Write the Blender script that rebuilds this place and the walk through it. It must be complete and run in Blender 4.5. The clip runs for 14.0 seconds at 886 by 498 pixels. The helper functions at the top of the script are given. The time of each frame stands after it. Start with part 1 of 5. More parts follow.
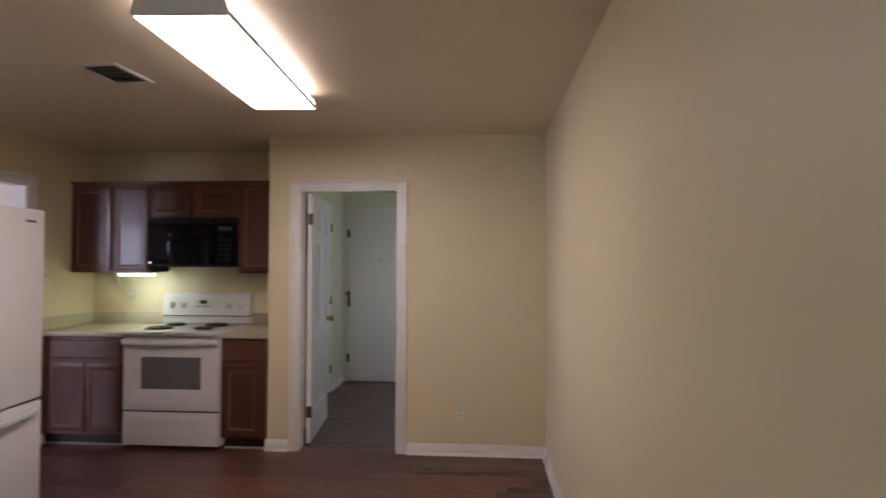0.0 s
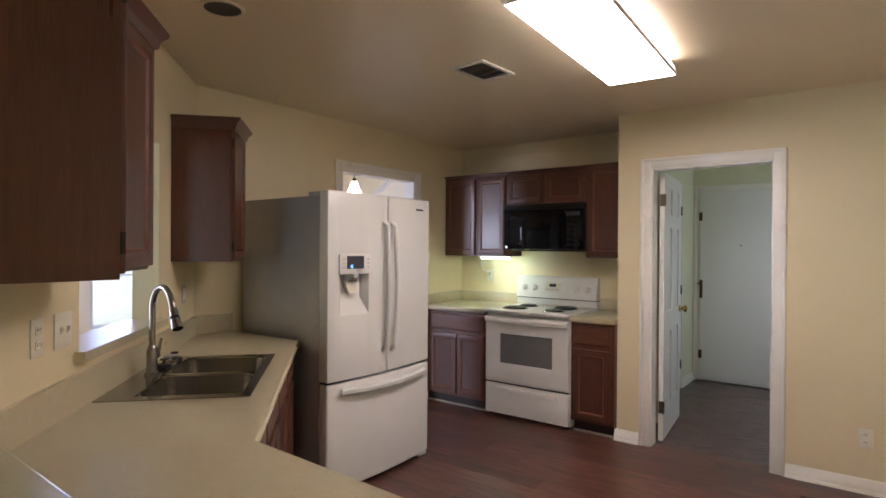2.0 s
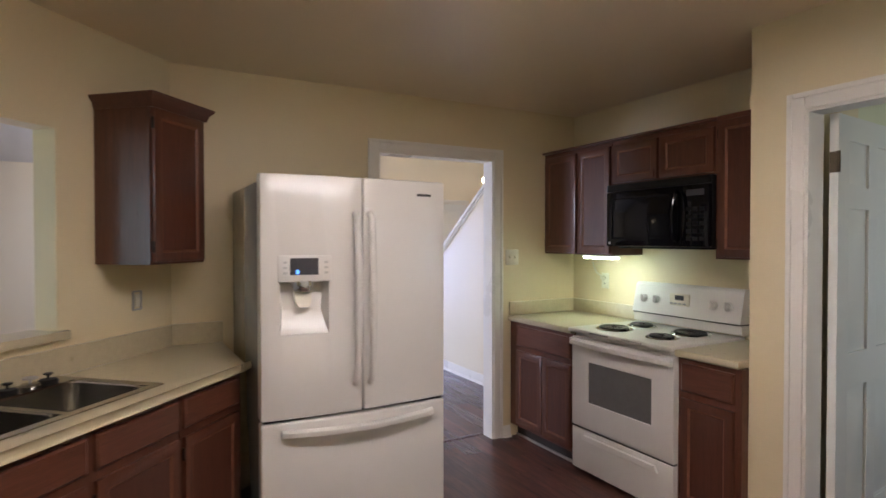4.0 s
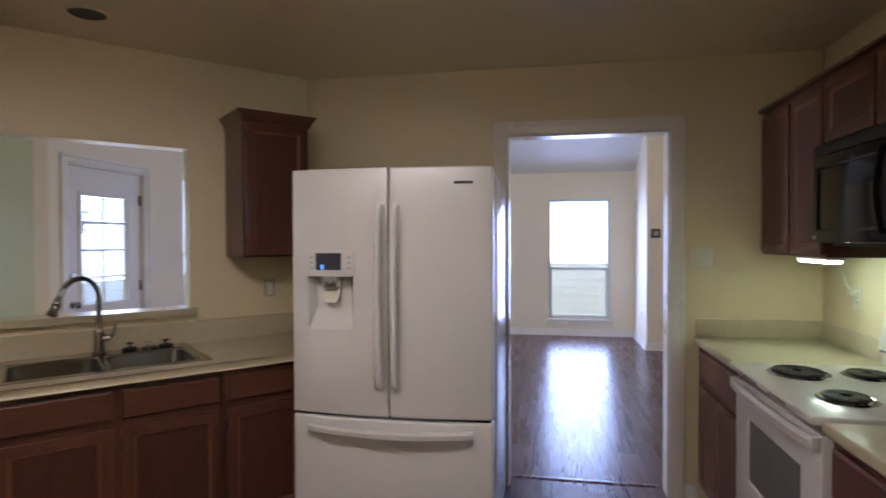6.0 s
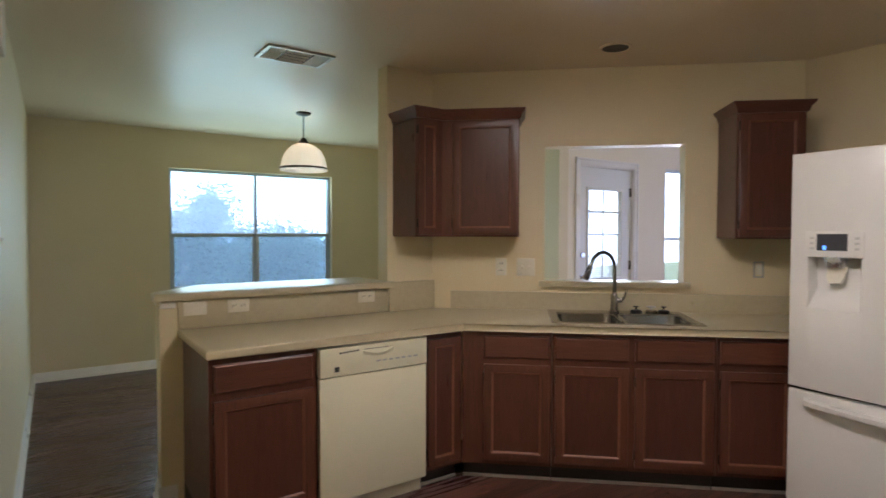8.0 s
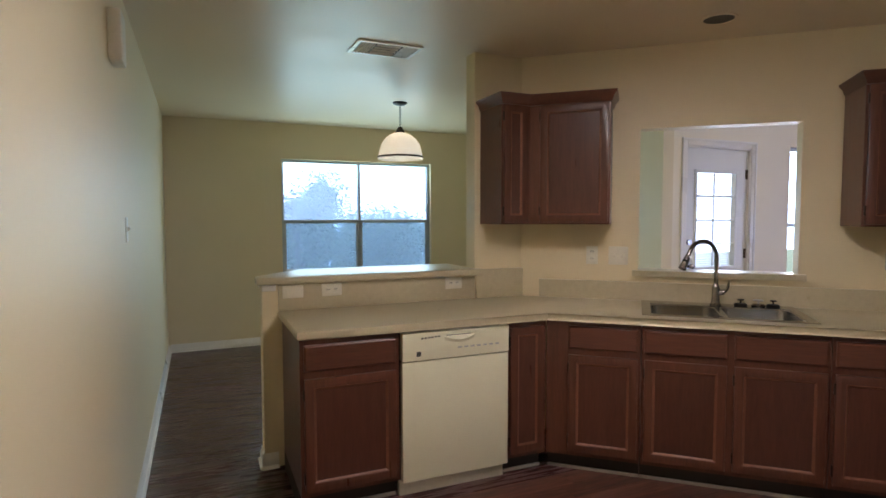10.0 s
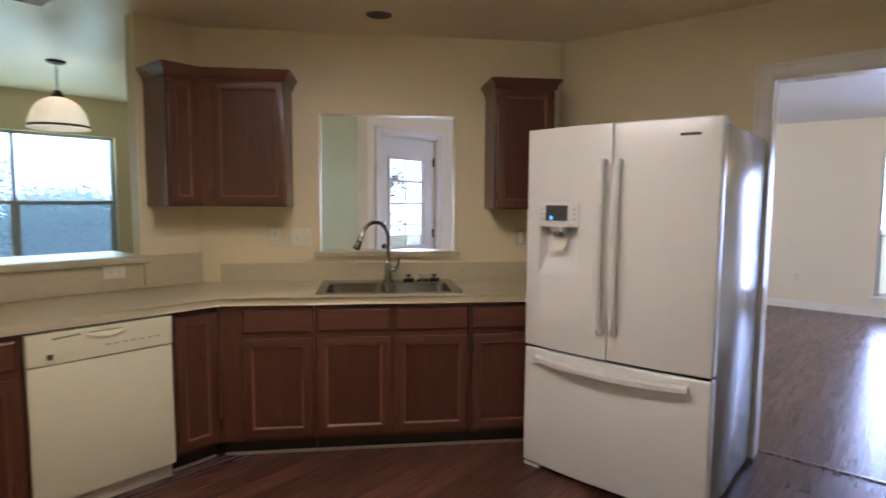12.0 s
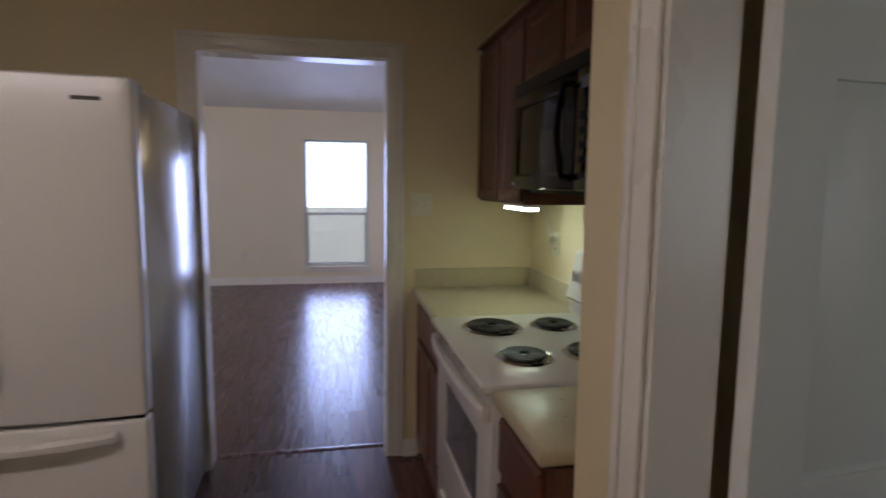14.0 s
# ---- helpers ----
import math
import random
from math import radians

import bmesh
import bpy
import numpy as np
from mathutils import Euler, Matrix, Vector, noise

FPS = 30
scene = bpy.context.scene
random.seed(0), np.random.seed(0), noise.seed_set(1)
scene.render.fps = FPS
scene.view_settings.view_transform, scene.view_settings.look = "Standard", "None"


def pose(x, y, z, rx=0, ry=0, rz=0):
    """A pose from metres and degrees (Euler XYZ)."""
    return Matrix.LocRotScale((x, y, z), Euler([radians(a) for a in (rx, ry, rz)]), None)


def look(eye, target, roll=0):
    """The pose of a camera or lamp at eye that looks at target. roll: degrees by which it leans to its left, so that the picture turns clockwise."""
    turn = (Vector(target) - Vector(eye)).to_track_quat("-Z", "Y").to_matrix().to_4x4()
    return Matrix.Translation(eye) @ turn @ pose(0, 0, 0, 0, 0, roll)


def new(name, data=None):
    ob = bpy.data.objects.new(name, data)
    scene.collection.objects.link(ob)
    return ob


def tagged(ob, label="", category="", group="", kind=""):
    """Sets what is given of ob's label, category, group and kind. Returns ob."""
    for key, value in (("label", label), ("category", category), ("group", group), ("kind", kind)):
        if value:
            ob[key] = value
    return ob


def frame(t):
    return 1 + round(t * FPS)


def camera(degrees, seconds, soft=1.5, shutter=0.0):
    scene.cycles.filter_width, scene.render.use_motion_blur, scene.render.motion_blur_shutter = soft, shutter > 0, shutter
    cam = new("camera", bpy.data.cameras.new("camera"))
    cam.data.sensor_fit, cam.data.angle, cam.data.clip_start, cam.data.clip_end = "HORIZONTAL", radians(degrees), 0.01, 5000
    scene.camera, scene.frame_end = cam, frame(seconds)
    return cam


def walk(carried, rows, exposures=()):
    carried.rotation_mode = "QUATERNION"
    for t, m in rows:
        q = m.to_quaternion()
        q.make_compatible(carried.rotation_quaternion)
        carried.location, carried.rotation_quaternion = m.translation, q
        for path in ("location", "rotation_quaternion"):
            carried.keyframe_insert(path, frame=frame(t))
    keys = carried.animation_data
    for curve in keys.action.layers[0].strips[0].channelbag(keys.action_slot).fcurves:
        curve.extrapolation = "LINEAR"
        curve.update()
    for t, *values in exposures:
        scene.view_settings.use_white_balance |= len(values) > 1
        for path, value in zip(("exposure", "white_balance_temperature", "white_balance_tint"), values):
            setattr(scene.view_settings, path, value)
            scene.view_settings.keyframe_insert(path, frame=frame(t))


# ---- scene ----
cam = camera(76.6, 14.0, soft=1.6, shutter=0.3)
PATH = [
    (0, (0.593, 0.741, 1.479), (0.457, 2.735, 1.521), 0.2),
    (0.5, (0.549, 0.758, 1.457), (-0.013, 2.676, 1.518), 0.2),
    (1, (0.511, 0.784, 1.461), (-0.353, 2.587, 1.504), 0.3),
    (1.5, (0.478, 0.811, 1.459), (-0.578, 2.509, 1.48), 0.3),
    (2, (0.426, 0.851, 1.446), (-0.777, 2.449, 1.441), 0.4),
    (2.2, (0.428, 0.916, 1.458), (-0.821, 2.478, 1.436), 0.3),
    (2.4, (0.495, 0.985, 1.464), (-0.825, 2.500, 1.438), 0.2),
    (2.7, (0.600, 1.150, 1.465), (-0.825, 2.555, 1.438), 0.2),
    (3.2, (0.655, 1.600, 1.468), (-0.960, 2.790, 1.440), 0.1),
    (3.8, (0.595, 2.300, 1.476), (-1.140, 3.300, 1.443), 0.0),
    (4.3, (0.462, 2.866, 1.475), (-1.347, 3.718, 1.441), -0.1),
    (4.5, (0.441, 3.071, 1.473), (-1.424, 3.79, 1.436), -0.2),
    (5, (0.325, 3.572, 1.421), (-1.637, 3.96, 1.385), -0.2),
    (5.5, (0.287, 3.946, 1.418), (-1.71, 4.042, 1.382), -0.3),
    (6, (0.398, 4.172, 1.449), (-1.567, 3.804, 1.418), -0.2),
    (6.5, (0.634, 4.263, 1.437), (-1.186, 3.434, 1.408), 0.0),
    (7, (0.761, 4.294, 1.41), (-0.829, 3.08, 1.373), 0.2),
    (7.5, (0.835, 4.284, 1.399), (-0.534, 2.826, 1.349), 0.2),
    (8, (0.898, 4.277, 1.398), (-0.243, 2.635, 1.338), 0.1),
    (8.5, (0.923, 4.274, 1.393), (-0.018, 2.511, 1.326), 0.1),
    (8.7, (0.935, 4.266, 1.39), (0.061, 2.469, 1.321), 0.1),
    (9.3, (0.900, 4.290, 1.405), (0.130, 2.445, 1.318), -0.1),
    (10.1, (0.755, 4.365, 1.420), (-0.050, 2.540, 1.300), -0.1),
    (10.8, (0.573, 4.461, 1.421), (-0.268, 2.652, 1.275), 0.0),
    (11, (0.555, 4.497, 1.43), (-0.398, 2.745, 1.276), 0.1),
    (11.5, (0.533, 4.557, 1.423), (-0.716, 3.003, 1.262), 0.3),
    (12, (0.488, 4.569, 1.415), (-1.031, 3.279, 1.241), 0.4),
    (12.5, (0.335, 4.554, 1.418), (-1.392, 3.567, 1.218), 0.4),
    (13, (0.185, 4.566, 1.437), (-1.71, 3.966, 1.215), 0.5),
    (13.5, (0.06, 4.556, 1.43), (-1.916, 4.356, 1.199), 0.6),
    (14, (-0.05, 4.556, 1.447), (-1.999, 4.944, 1.219), 0.7),
]
walk(cam, [(t, look(eye, target, roll)) for t, eye, target, roll in PATH],
     exposures=[(0.0, -0.40, 6500, 20), (0.5, -0.35, 6350, 17), (1.0, -0.17, 6350, 14), (2.0, 0.10, 6500, 13), (4.5, -0.08, 6350, 13),
                (5.0, -0.34, 6150, 10), (5.5, -0.58, 6050, 11), (6.5, -0.4, 6500, 13), (7.5, -0.1, 6550, 11), (8.5, -0.12, 6200, 9), (11.0, -0.1, 6550, 13),
                (12.0, -0.12, 6500, 10), (12.5, -0.32, 6450, 10), (13.0, -0.62, 6450, 10), (13.5, -0.9, 6550, 12), (14.0, -1.14, 6650, 15)])

# ---- world and sun ----
world = bpy.data.worlds.new("sky")
scene.world = world
world.use_nodes = True
wt = world.node_tree
sky = wt.nodes.new("ShaderNodeTexSky")
sky.sky_type, sky.sun_disc = "NISHITA", False
sky.sun_elevation, sky.sun_rotation = radians(70), radians(45)
wt.links.new(sky.outputs[0], wt.nodes["Background"].inputs[0])
wt.nodes["Background"].inputs[1].default_value = 0.15
sun = new("sun", bpy.data.lights.new("sun", "SUN"))
sun.data.energy, sun.data.angle, sun.data.color = 5.0, radians(0.6), (1.0, 0.95, 0.86)
sun.matrix_world = look((2.3, 2.3, 9), (0, 0, 0))


def area_lamp(name, m, sx, sy, watts, color):
    lamp = new(name, bpy.data.lights.new(name, "AREA"))
    lamp.data.shape, lamp.data.size, lamp.data.size_y = "RECTANGLE", sx, sy
    lamp.data.energy, lamp.data.color = watts, color
    lamp.matrix_world = m
    return lamp


# daylight standing in the window openings
area_lamp("nook_window_light", look((-0.97, -2.06, 1.42), (-0.97, 0, 1.95)), 1.7, 1.25, 23, (0.66, 0.96, 0.95))
area_lamp("living_window_light", look((-8.2, 4.62, 1.15), (-5, 4.62, 1.0)), 0.88, 1.75, 72, (0.40, 0.51, 1.0))
area_lamp("family_window_light", look((-5.1, 0.68, 1.4), (-5.1, 3, 1.4)), 1.0, 1.3, 95, (0.76, 0.80, 1.0))
area_lamp("door_lite_light", look((-3.63, 0.68, 1.3), (-3.63, 3, 1.3)), 0.48, 0.85, 15, (0.74, 0.82, 1.0))
# fill for the laundry, set in an unseen window that is assumed
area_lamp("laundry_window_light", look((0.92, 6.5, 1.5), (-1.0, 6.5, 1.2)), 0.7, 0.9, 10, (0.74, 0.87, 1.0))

# ---- materials ----


def mat(name, base, rough=0.5, metal=0.0, dark=None, scale=6.0, stretch=(1, 1, 1), fine=40.0, bump=0.05, spec=0.5,
        rough_var=0.1, coat=0.0, mix=0.5, space="Object", island=False, rand=0.0):
    m = bpy.data.materials.new(name)
    m.use_nodes = True
    nt = m.node_tree
    n, l = nt.nodes, nt.links
    b = n["Principled BSDF"]
    tc = n.new("ShaderNodeTexCoord")
    mp = n.new("ShaderNodeMapping")
    mp.inputs["Scale"].default_value = stretch
    geo = n.new("ShaderNodeNewGeometry")
    if space == "World":
        l.new(geo.outputs["Position"], mp.inputs["Vector"])
    else:
        l.new(tc.outputs[space], mp.inputs["Vector"])
    oi = n.new("ShaderNodeObjectInfo")
    big, small = n.new("ShaderNodeTexNoise"), n.new("ShaderNodeTexNoise")
    big.inputs["Scale"].default_value, small.inputs["Scale"].default_value = scale, fine
    big.inputs["Detail"].default_value, small.inputs["Detail"].default_value = 5, 6
    small.inputs["Roughness"].default_value = 0.65
    vec = mp.outputs["Vector"]
    if rand:
        off = n.new("ShaderNodeVectorMath")
        off.operation = "MULTIPLY_ADD"
        comb = n.new("ShaderNodeCombineXYZ")
        for i in range(3):
            l.new(geo.outputs["Random Per Island"] if island else oi.outputs["Random"], comb.inputs[i])
        off.inputs[1].default_value = (37, 23, 51)
        l.new(comb.outputs[0], off.inputs[0])
        l.new(vec, off.inputs[2])
        vec = off.outputs[0]
    l.new(vec, big.inputs["Vector"])
    l.new(vec, small.inputs["Vector"])
    add = n.new("ShaderNodeMath")
    add.operation = "MULTIPLY_ADD"
    l.new(small.outputs["Fac"], add.inputs[0])
    add.inputs[1].default_value = mix
    sc = n.new("ShaderNodeMath")
    sc.operation = "MULTIPLY"
    sc.inputs[1].default_value = 1 - mix
    l.new(big.outputs["Fac"], sc.inputs[0])
    l.new(sc.outputs[0], add.inputs[2])
    ramp = n.new("ShaderNodeValToRGB")
    ramp.color_ramp.elements[0].position, ramp.color_ramp.elements[1].position = 0.36, 0.64
    dk = dark or tuple(c * 0.88 for c in base)
    ramp.color_ramp.elements[0].color, ramp.color_ramp.elements[1].color = (*dk, 1), (*base, 1)
    l.new(add.outputs[0], ramp.inputs["Fac"])
    col = ramp.outputs["Color"]
    if rand:
        hsv = n.new("ShaderNodeHueSaturation")
        mr = n.new("ShaderNodeMapRange")
        mr.inputs["To Min"].default_value, mr.inputs["To Max"].default_value = 1 - rand, 1 + rand
        l.new(geo.outputs["Random Per Island"] if island else oi.outputs["Random"], mr.inputs["Value"])
        l.new(mr.outputs[0], hsv.inputs["Value"])
        l.new(col, hsv.inputs["Color"])
        col = hsv.outputs["Color"]
    l.new(col, b.inputs["Base Color"])
    rr = n.new("ShaderNodeMapRange")
    rr.inputs["To Min"].default_value, rr.inputs["To Max"].default_value = max(0.02, rough - rough_var), min(1, rough + rough_var)
    l.new(big.outputs["Fac"], rr.inputs["Value"])
    l.new(rr.outputs[0], b.inputs["Roughness"])
    b.inputs["Metallic"].default_value = metal
    b.inputs["Specular IOR Level"].default_value = spec
    b.inputs["Coat Weight"].default_value = coat
    if bump:
        bp = n.new("ShaderNodeBump")
        bp.inputs["Strength"].default_value = bump
        bp.inputs["Distance"].default_value = 0.01
        l.new(add.outputs[0], bp.inputs["Height"])
        l.new(bp.outputs[0], b.inputs["Normal"])
    return m


def glow(name, color, strength):
    m = bpy.data.materials.new(name)
    m.use_nodes = True
    b = m.node_tree.nodes["Principled BSDF"]
    b.inputs["Base Color"].default_value = (*color, 1)
    b.inputs["Emission Color"].default_value = (*color, 1)
    b.inputs["Emission Strength"].default_value = strength
    return m


def glass(name, tint=(1, 1, 1), rough=0.0):
    m = bpy.data.materials.new(name)
    m.use_nodes = True
    nt = m.node_tree
    nt.nodes.remove(nt.nodes["Principled BSDF"])
    tr, gl, mx = (nt.nodes.new(k) for k in ("ShaderNodeBsdfTransparent", "ShaderNodeBsdfGlossy", "ShaderNodeMixShader"))
    tr.inputs[0].default_value = (*tint, 1)
    gl.inputs["Roughness"].default_value = rough
    mx.inputs[0].default_value = 0.04
    nt.links.new(tr.outputs[0], mx.inputs[1])
    nt.links.new(gl.outputs[0], mx.inputs[2])
    nt.links.new(mx.outputs[0], nt.nodes["Material Output"].inputs[0])
    return m


def veil(name, tint, color, clear, diffuse=0.0):
    """A sheet that lets part of the view through and scatters the rest of the light from behind."""
    m = bpy.data.materials.new(name)
    m.use_nodes = True
    nt = m.node_tree
    nt.nodes.remove(nt.nodes["Principled BSDF"])
    tr, tl, df, m1, m2 = (nt.nodes.new(k) for k in ("ShaderNodeBsdfTransparent", "ShaderNodeBsdfTranslucent", "ShaderNodeBsdfDiffuse", "ShaderNodeMixShader", "ShaderNodeMixShader"))
    tr.inputs[0].default_value, tl.inputs[0].default_value, df.inputs[0].default_value = (*tint, 1), (*color, 1), (*color, 1)
    m1.inputs[0].default_value, m2.inputs[0].default_value = diffuse, clear
    nt.links.new(tl.outputs[0], m1.inputs[1])
    nt.links.new(df.outputs[0], m1.inputs[2])
    nt.links.new(m1.outputs[0], m2.inputs[1])
    nt.links.new(tr.outputs[0], m2.inputs[2])
    nt.links.new(m2.outputs[0], nt.nodes["Material Output"].inputs[0])
    return m


PAINT = mat("cream_wall_paint", (0.74, 0.625, 0.405), 0.50, dark=(0.71, 0.60, 0.385), scale=2.2, fine=160, bump=0.09, space="World", mix=0.35)
PAINT_LIVING = mat("pale_wall_paint", (0.84, 0.75, 0.58), 0.45, dark=(0.81, 0.72, 0.555), scale=2.2, fine=160, bump=0.08, space="World", mix=0.35)
PAINT_LAUNDRY = mat("pale_green_paint", (0.70, 0.70, 0.50), 0.5, dark=(0.67, 0.67, 0.47), scale=2.2, fine=160, bump=0.08, space="World", mix=0.35)
CEIL = mat("ceiling_paint", (0.77, 0.645, 0.47), 0.38, dark=(0.73, 0.61, 0.445), scale=1.6, fine=120, bump=0.06, space="World", mix=0.3)
CEIL_WHITE = mat("white_ceiling_paint", (0.72, 0.70, 0.66), 0.6, scale=1.5, fine=120, bump=0.06, space="World", mix=0.3)
TRIM = mat("white_trim_paint", (0.80, 0.76, 0.70), 0.28, dark=(0.78, 0.74, 0.675), scale=3, fine=120, bump=0.0, rough_var=0.03, space="World")
DOORPAINT = mat("white_door_paint", (0.78, 0.77, 0.73), 0.35, dark=(0.76, 0.75, 0.71), scale=4, fine=60, bump=0.0, rough_var=0.04)
WOOD = mat("cherry_stained_oak", (0.126, 0.044, 0.025), 0.32, dark=(0.080, 0.027, 0.016), scale=4, stretch=(9, 9, 0.8), fine=14, bump=0.10, mix=0.55, rand=0.12, coat=0.06)
WOOD_H = mat("cherry_stained_oak_level", (0.126, 0.044, 0.025), 0.32, dark=(0.080, 0.027, 0.016), scale=4, stretch=(0.8, 9, 9), fine=14, bump=0.10, mix=0.55, rand=0.12, coat=0.06)
# lighter than WOOD: edge wear plus the highlight that lit mouldings catch
WOOD_EDGE = mat("worn_lit_oak_edge", (0.21, 0.084, 0.044), 0.5, dark=(0.14, 0.052, 0.028), scale=5, fine=40, bump=0.04, rand=0.1)
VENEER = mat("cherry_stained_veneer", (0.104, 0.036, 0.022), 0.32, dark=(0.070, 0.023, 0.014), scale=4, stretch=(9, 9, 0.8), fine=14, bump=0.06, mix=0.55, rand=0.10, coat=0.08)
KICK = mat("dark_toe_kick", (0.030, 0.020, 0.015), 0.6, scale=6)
LAMINATE = mat("beige_laminate", (0.55, 0.475, 0.315), 0.32, dark=(0.475, 0.405, 0.265), scale=30, fine=220, bump=0.02, mix=0.6, space="World")
FLOORWOOD = mat("dark_laminate_floor", (0.185, 0.078, 0.055), 0.33, dark=(0.032, 0.012, 0.009), scale=3, stretch=(1.0, 14, 14), fine=7, bump=0.05, mix=0.55, rand=0.28, rough_var=0.12, space="World")
# same laminate as FLOORWOOD, darkened with the far rooms' shade and sky cast
FLOORWOOD_SHADED = mat("dark_laminate_floor_shaded", (0.100, 0.048, 0.046), 0.27, dark=(0.048, 0.023, 0.022), scale=3, stretch=(1.0, 14, 14), fine=7, bump=0.025, mix=0.55, rand=0.22, rough_var=0.12, space="World", island=True)
SUBFLOOR = mat("dark_joint", (0.012, 0.008, 0.007), 0.8)
APPL = mat("white_enamel", (0.74, 0.71, 0.67), 0.30, dark=(0.72, 0.69, 0.65), scale=8, fine=260, bump=0.0, rough_var=0.03, coat=0.2)
BISQUE = mat("bisque_enamel", (0.73, 0.69, 0.505), 0.33, dark=(0.71, 0.67, 0.49), scale=8, fine=200, bump=0.0, rough_var=0.03)
FRSIDE = mat("grey_textured_steel", (0.50, 0.49, 0.48), 0.21, metal=0.45, scale=10, fine=320, bump=0.012, rough_var=0.04)
PALEGREY = mat("pale_grey_print", (0.58, 0.56, 0.53), 0.35, scale=20)
GREYPL = mat("grey_plastic", (0.42, 0.42, 0.42), 0.35, scale=20)
SILVER = mat("satin_silver", (0.62, 0.62, 0.62), 0.28, metal=0.9, scale=20, bump=0)
BLACK = mat("black_gloss_plastic", (0.004, 0.004, 0.006), 0.06, spec=0.28, scale=8, bump=0.0, rough_var=0.04)
BLACKM = mat("black_matte", (0.010, 0.010, 0.010), 0.45, spec=0.25, scale=20, bump=0.02)
COIL = mat("dark_coil_steel", (0.03, 0.03, 0.03), 0.4, metal=0.5, scale=30)
CHROME = mat("chrome", (0.72, 0.72, 0.72), 0.12, metal=1.0, bump=0, rough_var=0.04)
STEEL = mat("brushed_stainless", (0.44, 0.42, 0.40), 0.17, metal=1.0, scale=4, fine=300, bump=0.01)
NICKEL = mat("brushed_nickel", (0.30, 0.28, 0.26), 0.24, metal=1.0, bump=0)
BRASS = mat("polished_brass", (0.65, 0.45, 0.18), 0.2, metal=1.0, bump=0)
HINGE = mat("dark_bronze", (0.10, 0.075, 0.05), 0.4, metal=0.8, bump=0)
PLATE = mat("ivory_plate", (0.78, 0.73, 0.60), 0.35, bump=0)
SLOT = mat("dark_slot", (0.05, 0.045, 0.04), 0.5, bump=0)
OVENGLASS = mat("grey_oven_glass", (0.16, 0.155, 0.15), 0.12, bump=0, rough_var=0.03)
SCREEN = mat("dark_display", (0.07, 0.07, 0.08), 0.12, bump=0)
LED = glow("blue_display", (0.12, 0.35, 1.0), 2.0)
SHADEGLASS = veil("opal_glass", (0.0, 0.0, 0.0), (0.97, 0.94, 0.90), 0.0, diffuse=0.35)
BULB = glow("lit_bulb", (1.0, 0.84, 0.66), 60.0)
BRONZE = mat("oil_bronze", (0.035, 0.025, 0.020), 0.4, metal=0.7, bump=0)
DIFFUSER = glow("lamp_diffuser", (1.0, 0.925, 0.915), 25.0)
DIFFSIDE = glow("lamp_diffuser_side", (1.0, 0.925, 0.915), 6.5)
SKYGLOW = glow("bright_sky_backdrop", (0.56, 0.70, 1.0), 5.2)
TUBE = glow("under_cabinet_tube", (0.76, 1.0, 0.80), 46.0)
OPAL = glow("lit_opal_globe", (1.0, 0.80, 0.50), 60.0)
VINYL = mat("white_vinyl_frame", (0.72, 0.76, 0.78), 0.4, bump=0)
ALU = mat("grey_aluminium_frame", (0.42, 0.46, 0.48), 0.4, metal=0.3, bump=0)
PANE = glass("clear_glass")
# upper panes: glare over the view, with some dirt, built in as scatter
PANE_GLARE = veil("dirty_glare_glass", (0.95, 1.0, 1.0), (0.75, 0.88, 1.0), 0.76)
SCREENED = veil("glass_with_insect_screen", (0.68, 0.81, 0.87), (0.56, 0.68, 0.74), 0.82)
BLIND = mat("white_blind", (0.80, 0.80, 0.80), 0.5, bump=0)
LEAF = mat("leaf_green", (0.11, 0.17, 0.09), 0.35, dark=(0.05, 0.09, 0.045), scale=3, rand=0.4, island=True, bump=0)
BARK = mat("tree_bark", (0.12, 0.085, 0.06), 0.9, dark=(0.05, 0.035, 0.025), scale=12, bump=0.5)
GRASS = mat("lawn_grass", (0.16, 0.19, 0.10), 0.9, dark=(0.09, 0.12, 0.06), scale=0.8, fine=30, bump=0.4, space="World")
# slat colour holds the shadow inside the vent as well as dirt
SLAT_DARK = mat("shadowed_dirty_vent_slat", (0.16, 0.14, 0.12), 0.6, scale=30)
SHOE = mat("scuffed_shoe_strip", (0.33, 0.29, 0.25), 0.5, scale=8, fine=60)
SIDING = mat("pale_siding", (0.88, 0.88, 0.87), 0.6, scale=3)

# ---- mesh helpers ----


def box(bm, x0, x1, y0, y1, z0, z1, bevel=0.0, seg=2):
    r = bmesh.ops.create_cube(bm, size=1.0)
    bmesh.ops.scale(bm, vec=(abs(x1 - x0), abs(y1 - y0), abs(z1 - z0)), verts=r["verts"])
    bmesh.ops.translate(bm, vec=((x0 + x1) / 2, (y0 + y1) / 2, (z0 + z1) / 2), verts=r["verts"])
    if bevel:
        edges = {e for v in r["verts"] for e in v.link_edges}
        bmesh.ops.bevel(bm, geom=list(edges), offset=bevel, segments=seg, affect="EDGES", profile=0.5)


def cyl(bm, c, r, h, axis="z", seg=24, r2=None, bevel=0.0):
    m = Matrix.Translation(c)
    if axis == "x":
        m = m @ pose(0, 0, 0, 0, 90, 0)
    elif axis == "y":
        m = m @ pose(0, 0, 0, -90, 0, 0)
    bmesh.ops.create_cone(bm, cap_ends=True, segments=seg, radius1=r, radius2=r if r2 is None else r2, depth=h, matrix=m)


def prism(bm, pts, z0, z1):
    lo = [bm.verts.new((x, y, z0)) for x, y in pts]
    hi = [bm.verts.new((x, y, z1)) for x, y in pts]
    n = len(pts)
    bm.faces.new(lo[::-1])
    bm.faces.new(hi)
    for i in range(n):
        bm.faces.new((lo[i], lo[(i + 1) % n], hi[(i + 1) % n], hi[i]))


